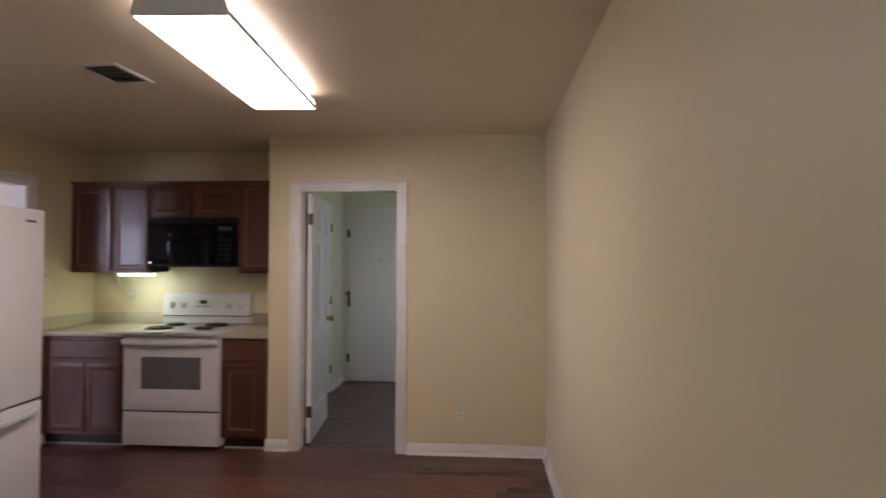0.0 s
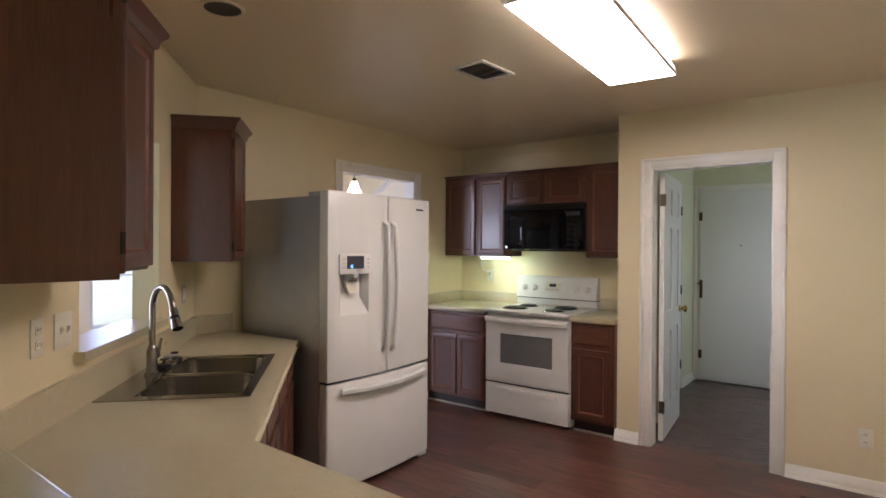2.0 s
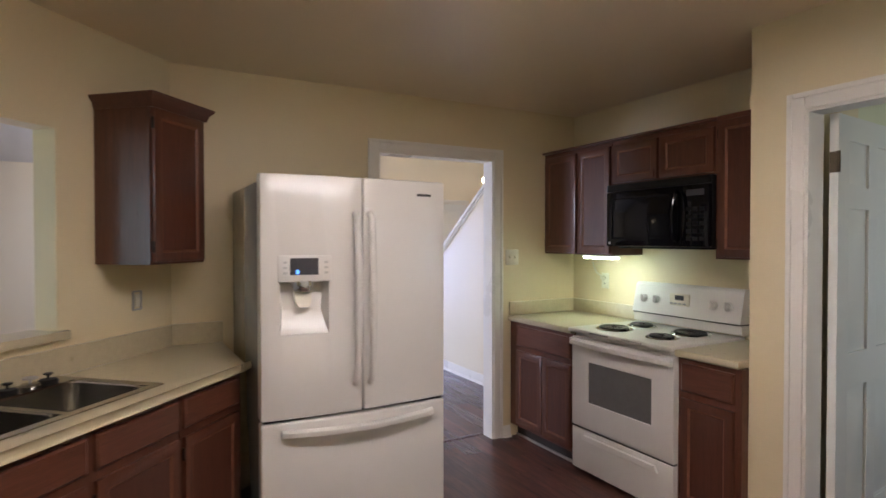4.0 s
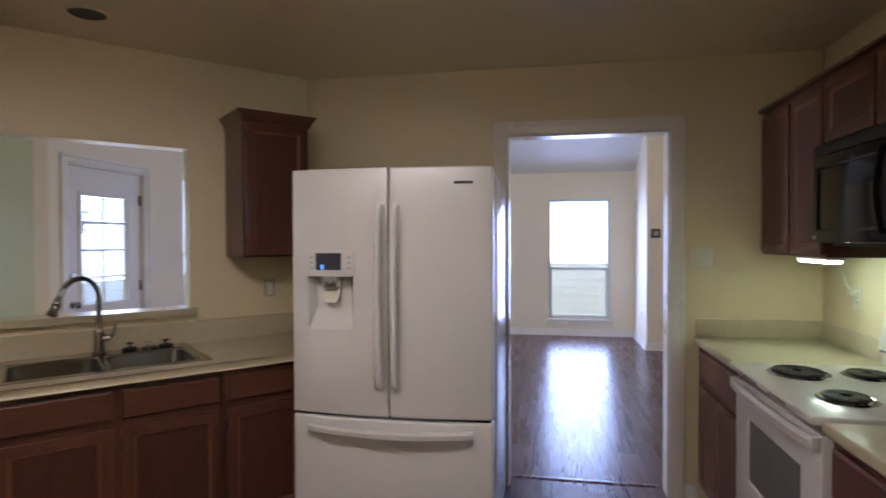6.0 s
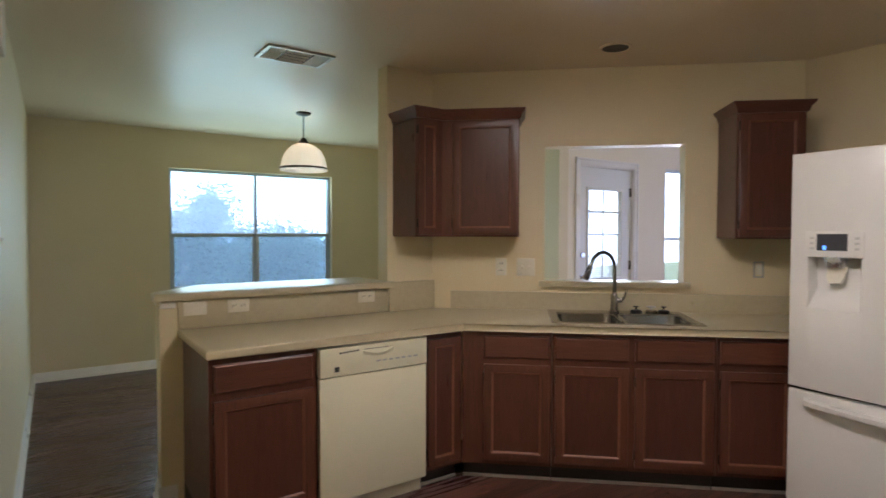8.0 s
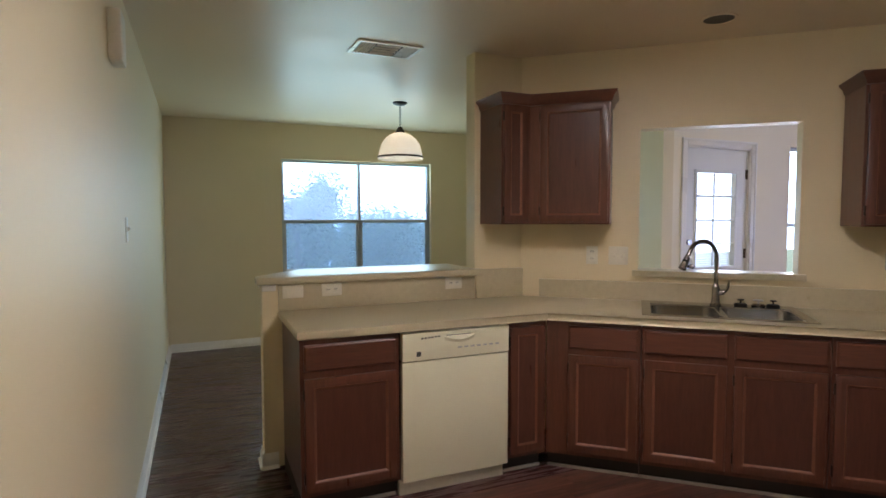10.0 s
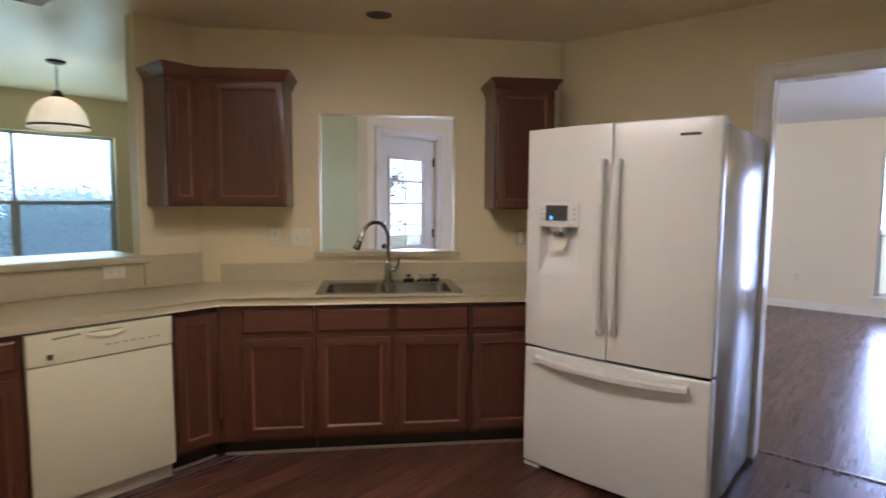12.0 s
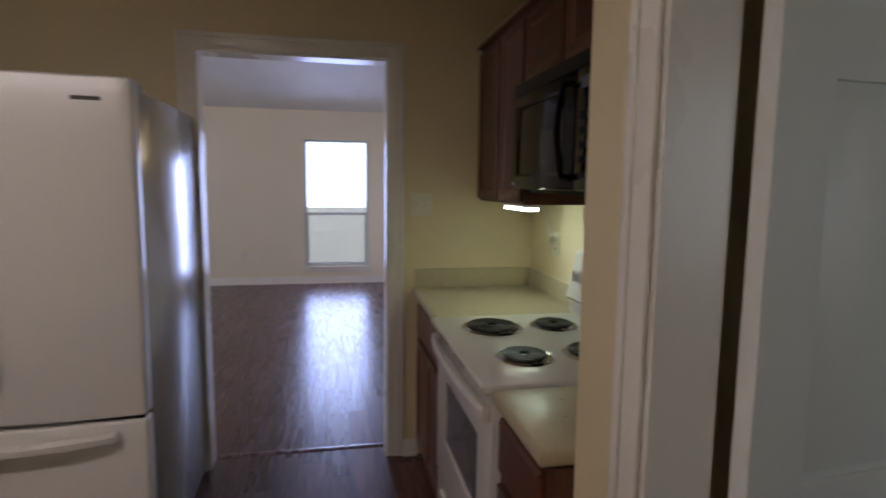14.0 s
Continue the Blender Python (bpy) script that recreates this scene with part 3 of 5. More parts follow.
# ---- cabinets ----
def cab_door(parent, x0, x1, z0, z1, y=0.0, name="door", frame_w=0.043):
    bm = BM()
    holed(bm, x0, x1, z0, z1, y - 0.019, y - 0.001, x0 + frame_w, x1 - frame_w, z0 + frame_w, z1 - frame_w, 0.004)
    d = part(name, bm, WOOD, parent)
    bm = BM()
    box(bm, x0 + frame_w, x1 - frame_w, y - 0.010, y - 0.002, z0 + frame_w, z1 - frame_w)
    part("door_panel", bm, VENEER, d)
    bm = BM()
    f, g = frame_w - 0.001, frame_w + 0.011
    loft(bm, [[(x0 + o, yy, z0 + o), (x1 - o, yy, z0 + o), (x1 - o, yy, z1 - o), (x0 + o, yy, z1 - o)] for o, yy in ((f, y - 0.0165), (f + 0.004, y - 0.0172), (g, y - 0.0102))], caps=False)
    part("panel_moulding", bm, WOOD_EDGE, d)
    if z1 - z0 > 0.4:
        for zh in (z0 + 0.07, z1 - 0.07):
            bm = BM()
            box(bm, x0 - 0.006, x0 + 0.001, y - 0.016, y - 0.001, zh - 0.026, zh + 0.026, 0.002)
            part("hinge", bm, BRONZE, d, "small dark cabinet hinge")
    return d


def drawer_front(parent, x0, x1, z0, z1, y=0.0):
    bm = BM()
    loft(bm, [[(x0 + o, yy, z0 + o), (x1 - o, yy, z0 + o), (x1 - o, yy, z1 - o), (x0 + o, yy, z1 - o)] for o, yy in ((0, y - 0.001), (0, y - 0.012), (0.009, y - 0.019))])
    return part("drawer_front", bm, WOOD_H, parent)


def base_cabinet(m, w, doors, drawers, label, depth=0.57, h=0.87, kick=0.10, hollow=False, group="base cabinets"):
    """Local x along the front, y back, z up. doors and drawers: (x0, x1) spans."""
    c = thing("base_cabinet", m, label, "cabinet", group)
    bm = BM()
    if hollow:
        for nm, b in (("back_panel", (0.001, w - 0.001, depth - 0.018, depth, kick, h)), ("side_panel", (0.001, 0.019, 0.018, depth - 0.018, kick, h)),
                      ("side_panel", (w - 0.019, w - 0.001, 0.018, depth - 0.018, kick, h)), ("bottom_panel", (0.019, w - 0.019, 0.018, depth - 0.018, kick, kick + 0.018))):
            b2 = BM()
            box(b2, *b)
            part(nm, b2, WOOD, c)
        box(bm, 0.001, w - 0.001, 0, 0.018, kick, h)
    else:
        box(bm, 0.001, w - 0.001, 0, depth, kick, h)
    part("body", bm, WOOD, c)
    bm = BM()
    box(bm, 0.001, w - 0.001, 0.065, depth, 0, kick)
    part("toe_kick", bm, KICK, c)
    bm = BM()
    box(bm, 0.001, w - 0.001, 0.052, 0.0645, 0, 0.018, 0.004)
    part("shoe_strip", bm, SHOE, c, "scuffed pale strip along the floor")
    for x0, x1 in doors:
        cab_door(c, x0, x1, kick + 0.025, 0.665 if drawers else h - 0.03)
    for x0, x1 in drawers:
        drawer_front(c, x0, x1, 0.70, h - 0.025)
    return c


def crown_rings(pts, normals, z):
    out = []
    for o, dz in ((0.0, -0.03), (0.006, -0.024), (0.012, 0.0), (0.03, 0.02), (0.033, 0.032)):
        out.append([(p[0] + q[0] * o, p[1] + q[1] * o, z + dz) for p, q in zip(pts, normals)])
    return out


def wall_cabinet(m, w, h, doors, label, depth=0.305, crown=False, group="wall cabinets"):
    c = thing("wall_cabinet", m, label, "cabinet", group)
    bm = BM()
    box(bm, 0.001, w - 0.001, 0, depth, 0, h)
    part("body", bm, WOOD, c)
    for x0, x1 in doors:
        cab_door(c, x0, x1, 0.012, h - 0.03)
    if crown:
        bm = BM()
        pts = [(0, -0.018), (w, -0.018), (w, depth - 0.004), (0, depth - 0.004)]
        loft(bm, crown_rings(pts, [(-1, -1), (1, -1), (1, 0), (-1, 0)], h))
        part("crown", bm, WOOD_H, c)
    return c


FY = 4.995
RL, RR = -2.208, -1.425                      # range
ml = run(XW, FY, 0, 1, 0)
wl = RL - XW - 0.004
base_cabinet(ml, wl, [(0.09, wl / 2 + 0.035), (wl / 2 + 0.045, wl - 0.02)], [(0.09, wl - 0.02)], "cherry-stained base cabinet with two doors under a drawer", depth=0.60)
wr = XS - RR - 0.006
base_cabinet(run(RR + 0.004, FY, 0, 1, 0), wr, [(0.025, wr - 0.035)], [(0.025, wr - 0.035)], "narrow cherry-stained base cabinet beside the range", depth=0.60)


def slab(name, pts, z0, z1, material, label, category="countertop", lip=0.012):
    """A worktop with a rounded front edge from a plan outline."""
    bm = BM()
    prism(bm, pts, z0, z1)
    edges = [e for e in bm.edges if abs(e.verts[0].co.z - e.verts[1].co.z) < 1e-5]
    bmesh.ops.bevel(bm, geom=edges, offset=lip, segments=3, affect="EDGES", profile=0.5)
    return tagged(new(name, finish(name, bm, material)), label, category)


CT, CTS = 0.912, 0.892                       # worktops beside the range and round the sink
slab("countertop", [(XW + 0.003, FY - 0.03), (RL - 0.002, FY - 0.03), (RL - 0.002, YR - 0.003), (XW + 0.003, YR - 0.003)], 0.872, CT, LAMINATE, "beige laminate countertop with rounded edge beside the range")
slab("countertop", [(RR + 0.002, FY - 0.03), (XS - 0.003, FY - 0.03), (XS - 0.003, YR - 0.003), (RR + 0.002, YR - 0.003)], 0.872, CT, LAMINATE, "short beige laminate countertop between range and wall")


def splash(name, boxes, label="beige laminate backsplash strip"):
    bm = BM()
    for b in boxes:
        box(bm, *b, 0.004)
    return tagged(new(name, finish(name, bm, LAMINATE)), label, "backsplash", kind="structure")


splash("backsplash_range", [(XW + 0.022, RL - 0.004, YR - 0.02, YR - 0.002, CT, 1.012), (XW + 0.002, XW + 0.021, FY - 0.02, YR - 0.002, CT, 1.012)])
splash("backsplash_range_side", [(RR + 0.004, XS - 0.022, YR - 0.02, YR - 0.002, CT, 1.012)])

# upper cabinets of the range wall
UY = YR - 0.292
wall_cabinet(run(XW + 0.002, UY, 1.37, 1, 0), 0.70, 0.755, [(0.02, 0.36), (0.385, 0.69)], "cherry-stained two-door wall cabinet over the counter", crown=False, depth=0.289)
wall_cabinet(run(-2.205, UY, 1.835, 1, 0), 0.768, 0.29, [(0.012, 0.375), (0.393, 0.756)], "short cherry-stained two-door cabinet above the microwave", depth=0.289)
wall_cabinet(run(-1.435, UY - 0.012, 1.37, 1, 0), 0.36, 0.775, [(0.02, 0.345)], "cherry-stained single-door wall cabinet against the stub wall", depth=0.301)
bm = BM()
box(bm, XW + 0.003, -1.436, UY - 0.03, UY + 0.10, 2.126, 2.142, 0.004)
ob = tagged(new("cabinet_top_moulding", finish("cabinet_top_moulding", bm, WOOD_H)), "thin cherry-stained moulding along the cabinet tops", "moulding")

# sink run on the diagonal
OFF = 0.606                                    # cabinet front from the wall
m = run(*diag(0.0, OFF), *AX)
fillx = 0.262
PB = Vector((0.365, 1.752))                    # peninsula front, its open end
PD = Vector((-1.0, 0.01)).normalized()
PN = Vector((-PD.y, PD.x)) if PD.x > 0 else Vector((PD.y, -PD.x))
# where the two fronts meet
q0 = Vector(diag(0, OFF)[:2])
den = PD.x * AX.y - PD.y * AX.x
kk = ((q0 - PB).x * AX.y - (q0 - PB).y * AX.x) / den
PC = PB + PD * kk
s_c = (PC - q0).dot(AX)
base_cabinet(run(*diag(s_c + 0.002, OFF), *AX), 0.64 - s_c, [(0.268 - s_c, 0.625 - s_c)], [(0.268 - s_c, 0.625 - s_c)], "cherry-stained corner base cabinet with one door and drawer", h=0.85)
base_cabinet(run(*diag(0.645, OFF), *AX), 0.855, [(0.015, 0.405), (0.44, 0.84)], [(0.015, 0.405), (0.44, 0.84)], "cherry-stained sink base cabinet with two doors", hollow=True, h=0.85)
base_cabinet(run(*diag(1.502, OFF), *AX), 0.42, [(0.015, 0.385)], [(0.015, 0.385)], "cherry-stained base cabinet beside the fridge", depth=0.40, h=0.85)
# peninsula
mp_ = run(PB.x, PB.y, 0, PD.x, PD.y)
base_cabinet(mp_, 0.485, [(0.02, 0.465)], [(0.02, 0.465)], "cherry-stained end cabinet of the peninsula", depth=0.60, h=0.85)
wc = kk - 1.097
base_cabinet(run(*(PB + PD * 1.095), 0, *PD), wc, [(0.015, wc - 0.02)], [], "narrow cherry-stained corner cabinet beside the dishwasher", depth=0.50, h=0.85)

# the angled worktop with its cut-out for the sink
edge = 0.03
pc_front = PC + (NX + Vector((0, 1))).normalized() * edge * 1.08
pts_in = [(0.377, 1.125), (0.377, PB.y + edge), (pc_front.x, pc_front.y), diag(2.02, OFF + edge)[:2], (-2.205, 2.965), (XW + 0.004, 2.965), (XW + 0.004, 2.715), diag(DL, 0.003)[:2], diag(-0.11, 0.003)[:2], (-0.855, 1.144), (-0.855, 1.125)]
top = slab("countertop", [pts_in[i] for i in range(len(pts_in))], 0.852, CTS, LAMINATE, "angled beige laminate worktop around the sink and peninsula")
cut_m = run(*diag(0.645, 0.565, 0.9), *AX)
bm = BM()
box(bm, 0.03, 0.79, 0.03, 0.50, -0.25, 0.15)
cutter = new("cutter", finish("cutter", bm, LAMINATE))
cutter.matrix_world = cut_m
bpy.context.view_layer.update()
mod = top.modifiers.new("cut", "BOOLEAN")
mod.operation, mod.object, mod.solver = "DIFFERENCE", cutter, "EXACT"
dg = bpy.context.evaluated_depsgraph_get()
me2 = bpy.data.meshes.new_from_object(top.evaluated_get(dg))
top.modifiers.clear()
top.data = me2
bpy.data.objects.remove(cutter)

# backsplashes
bm = BM()
p = [diag(0.01, 0.001)[:2], diag(DL - 0.01, 0.001)[:2], diag(DL - 0.02, 0.02)[:2], diag(0.01, 0.02)[:2]]
prism(bm, p, CTS, 1.008)
prism(bm, [(XW + 0.001, 2.70), (XW + 0.02, 2.70), (XW + 0.02, 2.965), (XW + 0.001, 2.965)], CTS, 1.008)
tagged(new("backsplash_sink", finish("backsplash_sink", bm, LAMINATE)), "beige laminate backsplash behind the sink", "backsplash", kind="structure")
splash("backsplash_bar", [(-0.852, 0.375, 1.122, 1.14, CTS, 1.0415), (-1.20, -0.853, 1.142, 1.162, CTS, 1.078)], "beige laminate backsplash under the breakfast bar")

# breakfast bar top
slab("bar_top", [(0.20, 0.72), (0.49, 1.05), (0.49, 1.165), (-0.885, 1.185), (-0.885, 1.1632), (-0.868, 1.1632), (-0.868, 1.142), (-0.848, 1.142), (-0.848, 0.72)], 1.0425, 1.084, LAMINATE, "beige laminate breakfast bar top on the half wall", "bar top", lip=0.008)
bm = BM()
box(bm, -0.84, 0.462, 0.96, 0.9998, 1.005, 1.042, 0.006)
box(bm, 0.385, 0.462, 1.1202, 1.14, 1.005, 1.042, 0.006)
structure("bar_trim", bm, TRIM, "white painted moulding under the bar top", "trim")
# pass-through sill
bm = BM()
prism(bm, [diag(S0 - 0.035, 0.035)[:2], diag(S1 + 0.035, 0.035)[:2], diag(S1 + 0.035, 0.0015)[:2], diag(S1 - 0.002, 0.0015)[:2], diag(S1 - 0.002, -T - 0.03)[:2], diag(S0 + 0.002, -T - 0.03)[:2], diag(S0 + 0.002, 0.0015)[:2], diag(S0 - 0.035, 0.0015)[:2]], 1.046, 1.082)
structure("pass_through_sill", bm, LAMINATE, "beige laminate sill of the pass-through", "sill")

# corner wall cabinet, its two fronts meeting at an angle
def corner_front(off):
    """Where the straight and the diagonal fronts meet, at that distance from the walls."""
    y = 1.14 + off
    k = (y - (P0.y + NX.y * off)) / AX.y
    p = P0 + NX * off + AX * k
    return (p.x, y), k


cw_ = thing("wall_cabinet", pose(0, 0, 1.37), "angled cherry-stained corner wall cabinet with two doors", "cabinet", "wall cabinets")
cf, ks = corner_front(0.272)
bm = BM()
pts = [(-0.89, 1.141), diag(-0.116, 0.001)[:2], diag(0.46, 0.001)[:2], diag(0.46, 0.272)[:2], cf, (-0.89, 1.412)]
prism(bm, pts, 0, 0.743)
part("body", bm, WOOD, cw_)
lw_ = -0.89 - cf[0]
for mm, x0, x1 in ((run(-0.89, 1.412, 0, -1, 0), 0.012, lw_ - 0.02), (run(*diag(ks, 0.272), *AX), 0.065, 0.46 - ks - 0.01)):
    d = cab_door(cw_, x0, x1, 0.012, 0.713)
    d.matrix_local = mm
bm = BM()
pts = [(-0.887, 1.144), (-0.887, 1.432), corner_front(0.292)[0], diag(0.463, 0.292)[:2], diag(0.463, 0.003)[:2]]
nrm = [(1, 0), (1, 1), (NX.x * 0.5, 0.9), (NX.x + AX.x, NX.y + AX.y), (AX.x, AX.y)]
loft(bm, crown_rings(pts, nrm, 0.743))
part("crown", bm, WOOD_H, cw_)
wall_cabinet(run(*diag(1.69, 0.305, 1.362), *AX), 0.37, 0.745, [(0.015, 0.355)], "cherry-stained single wall cabinet between pass-through and fridge", depth=0.303, crown=True)

# ---- ceiling lamp ----
lamp = thing("ceiling_lamp", pose(-0.524, 3.315, H, 0, 0, 2.6) @ Matrix.Diagonal((0.95, 1, 1, 1)), "long fluorescent ceiling lamp with a lit acrylic diffuser", "lamp")
bm = BM()
prof = [(-0.12, -0.001), (-0.172, -0.035), (-0.186, -0.075), (-0.182, -0.083), (0.182, -0.083), (0.186, -0.075), (0.172, -0.035), (0.12, -0.001)]
loft(bm, [[(x, y, z) for x, z in prof] for y in (-0.625, 0.625)])
part("diffuser_shell", bm, DIFFSIDE, lamp, "glowing white acrylic shell")
bm = BM()
box(bm, -0.179, 0.179, -0.622, 0.622, -0.088, -0.0835)
part("diffuser", bm, DIFFUSER, lamp, "bright flat acrylic diffuser")
for x0 in (-0.1885, 0.1825):
    bm = BM()
    box(bm, x0, x0 + 0.006, -0.624, 0.624, -0.092, -0.068, 0.002)
    part("side_rail", bm, TRIM, lamp, "thin cream side rail")
for y0, y1 in ((-0.645, -0.626), (0.626, 0.632)):
    bm = BM()
    loft(bm, [[(x * 1.02, y, z * 1.06) for x, z in prof] for y in (y0, y1)])
    part("end_cap", bm, TRIM, lamp)

# ---- fridge ----
fr = thing("fridge", run(-2.022, 3.012, 0, 0, 1), "white french-door fridge with water dispenser and grey sides", "fridge")
FW, FHT = 0.926, 1.772
bm = BM()
box(bm, 0.006, FW - 0.006, 0.075, 0.84, 0.03, 1.745, 0.004)
part("body", bm, FRSIDE, fr, "grey textured steel cabinet")
bm = BM()
box(bm, 0.03, FW - 0.03, 0.09, 0.80, 0.0, 0.03)
part("base_grille", bm, BLACKM, fr)
for fx in (0.05, FW - 0.05):
    bm = BM()
    box(bm, fx - 0.045, fx + 0.045, 0.004, 0.085, 0.0, 0.024, 0.006)
    part("foot", bm, APPL, fr, "white levelling foot")
bm = BM()
box(bm, 0.02, 0.14, 0.03, 0.20, 1.745, 1.772, 0.006)
part("hinge_cover", bm, GREYPL, fr)
bm = BM()
box(bm, FW - 0.14, FW - 0.02, 0.03, 0.20, 1.745, 1.772, 0.006)
part("hinge_cover", bm, GREYPL, fr)
XM = 0.466
# black strips set into the door gaps to give them their shade
for gx0, gx1, gz0, gz1 in ((0.012, FW - 0.012, 0.6495, 0.6625), (XM - 0.0035, XM + 0.0035, 0.668, FHT - 0.012)):
    bm = BM()
    box(bm, gx0, gx1, 0.012, 0.0745, gz0, gz1)
    part("gasket", bm, BLACKM, fr, "black strip for the shade in the door gap")
# left door with the dispenser recess
DX_0, DX_1, DZ0, DZ1, DZM = 0.072, 0.312, 1.035, 1.405, 1.285
bm = BM()
holed(bm, 0.0, XM - 0.004, 0.663, FHT, 0.0, 0.07, DX_0 + 0.012, DX_1 - 0.012, DZ0 + 0.012, DZM, 0.006)
ld = part("left_door", bm, APPL, fr)
bm = BM()
box(bm, XM + 0.004, FW, 0.0, 0.07, 0.663, FHT, 0.010, 3)
rd = part("right_door", bm, APPL, fr)
bm = BM()
box(bm, 0.0, FW, 0.0, 0.07, 0.030, 0.649, 0.010, 3)
fd = part("freezer_drawer", bm, APPL, fr)
bm = BM()
x0, x1, z0, z1 = DX_0 + 0.012, DX_1 - 0.012, DZ0 + 0.012, DZM
loft(bm, [[(x0, 0.001, z0), (x1, 0.001, z0), (x1, 0.001, z1), (x0, 0.001, z1)], [(x0 + 0.02, 0.062, z0 + 0.10), (x1 - 0.02, 0.062, z0 + 0.10), (x1 - 0.01, 0.066, z1), (x0 + 0.01, 0.066, z1)]], caps=False)
bm.faces.ensure_lookup_table()
vs = bm.verts[:]
bm.faces.new(vs[4:8])
part("recess", bm, APPL, ld)
bm = BM()
box(bm, DX_0, DX_1, -0.010, -0.0005, DZM + 0.002, DZ1, 0.004)
part("control_panel", bm, APPL, ld)
bm = BM()
box(bm, DX_0 + 0.052, DX_1 - 0.062, -0.0125, -0.0105, DZM + 0.032, DZ1 - 0.012)
part("display", bm, SCREEN, ld, "dark dispenser display")
bm = BM()
box(bm, DX_0 + 0.078, DX_0 + 0.092, -0.0142, -0.0128, DZM + 0.036, DZM + 0.055)
part("indicator", bm, LED, ld, "small blue indicator")
for k in range(3):
    for xx in (DX_0 + 0.022, DX_1 - 0.034):
        bm = BM()
        box(bm, xx, xx + 0.018, -0.0115, -0.0102, DZM + 0.036 + k * 0.024, DZM + 0.046 + k * 0.024)
        part("button", bm, PALEGREY, ld)
bm = BM()
cyl(bm, (0.188, 0.030, DZM - 0.008), 0.048, 0.022, "z", 24)
cyl(bm, (0.188, 0.032, DZM - 0.03), 0.036, 0.03, "z", 24, r2=0.044)
part("spout", bm, SILVER, ld, "silver water spout")
bm = BM()
loft(bm, [[(0.150, 0.05, 1.245), (0.232, 0.05, 1.245), (0.232, 0.035, 1.245), (0.150, 0.035, 1.245)], [(0.156, 0.04, 1.19), (0.226, 0.04, 1.19), (0.226, 0.02, 1.19), (0.156, 0.02, 1.19)], [(0.168, 0.03, 1.165), (0.214, 0.03, 1.165), (0.214, 0.012, 1.168), (0.168, 0.012, 1.168)]])
part("paddle", bm, PLATE, ld)


def bow_handle(parent, p0, p1, out, bow, r, n=14, flat=1.0):
    """A bar handle bowed away from the door, with its ends turned in."""
    a, b = Vector(p0), Vector(p1)
    pts = [a]
    for i in range(n + 1):
        t = i / n
        p = a.lerp(b, 0.03 + 0.94 * t)
        pts.append(p + Vector((0, -out - bow * math.sin(math.pi * t), 0)))
    pts.append(b)
    bm = BM()
    tube(bm, pts, r, 12, flat)
    return part("handle", bm, APPL, parent)


bow_handle(ld, (XM - 0.036, -0.001, 0.797), (XM - 0.036, -0.001, 1.60), 0.03, 0.02, 0.0165)
bow_handle(rd, (XM + 0.036, -0.001, 0.797), (XM + 0.036, -0.001, 1.60), 0.03, 0.02, 0.0165)
bm = BM()
N = 24
rings = []
for i in range(N + 1):
    t = i / N
    xx = 0.085 + (FW - 0.17) * t
    bowz = 0.606 - 0.006 * math.sin(math.pi * t)
    yo = -0.020 - 0.030 * math.sin(math.pi * min(1, max(0, t))) ** 0.6
    rings.append([(xx, yo - 0.012, bowz - 0.013), (xx, yo - 0.014, bowz + 0.008), (xx, yo - 0.004, bowz + 0.017), (xx, yo + 0.010, bowz + 0.017), (xx, yo + 0.012, bowz - 0.012), (xx, yo, bowz - 0.017)])
loft(bm, rings)
for xx in (0.095, FW - 0.095):
    box(bm, xx - 0.012, xx + 0.012, -0.028, -0.0005, 0.586, 0.614, 0.004)
part("handle", bm, APPL, fd)
bm = BM()
box(bm, 0.760, 0.842, -0.0022, -0.0004, 1.694, 1.706)
part("badge", bm, SLOT, rd, "small dark maker's badge")

# the doors and all they carry bow out towards the middle
def bow(ob):
    bm = BM()
    bm.from_mesh(ob.data)
    for k in range(1, 18):
        bmesh.ops.bisect_plane(bm, geom=bm.verts[:] + bm.edges[:] + bm.faces[:], plane_co=(FW * k / 18, 0, 0), plane_no=(1, 0, 0), dist=1e-5)
    for v in bm.verts:
        v.co.y -= 0.034 * (1 - ((v.co.x - FW / 2) / (FW / 2)) ** 2)
    bm.to_mesh(ob.data)
    bm.free()
    ob.data.shade_smooth()
    ob.data.set_sharp_from_angle(angle=radians(32))


for dr in (ld, rd, fd):
    bow(dr)
    for piece in dr.children:
        bow(piece)

# ---- range ----
rg = thing("range", run(RL, 4.985, 0, 1, 0) @ Matrix.Diagonal((1, 0.965, 1, 1)), "white electric coil range with oven window and storage drawer", "range")
RW = RR - RL
bm = BM()
box(bm, 0.002, RW - 0.002, 0.02, 0.645, 0.03, 0.895, 0.003)
part("body", bm, APPL, rg)
for xx in (0.05, RW - 0.05):
    for yy in (0.08, 0.58):
        bm = BM()
        cyl(bm, (xx, yy, 0.015), 0.02, 0.03, "z", 12)
        part("foot", bm, BLACKM, rg)
bm = BM()
box(bm, 0.0, RW, -0.050, 0.60, 0.896, 0.922, 0.008, 3)
part("cooktop", bm, APPL, rg)
bm = BM()
holed(bm, 0.006, RW - 0.006, 0.305, 0.865, -0.018, 0.019, 0.150, RW - 0.150, 0.47, 0.72, 0.006)
od = part("oven_door", bm, APPL, rg)
bm = BM()
box(bm, 0.145, RW - 0.145, -0.010, -0.002, 0.465, 0.725)
part("oven_window", bm, OVENGLASS, od, "grey oven window glass")
bm = BM()
rings = []
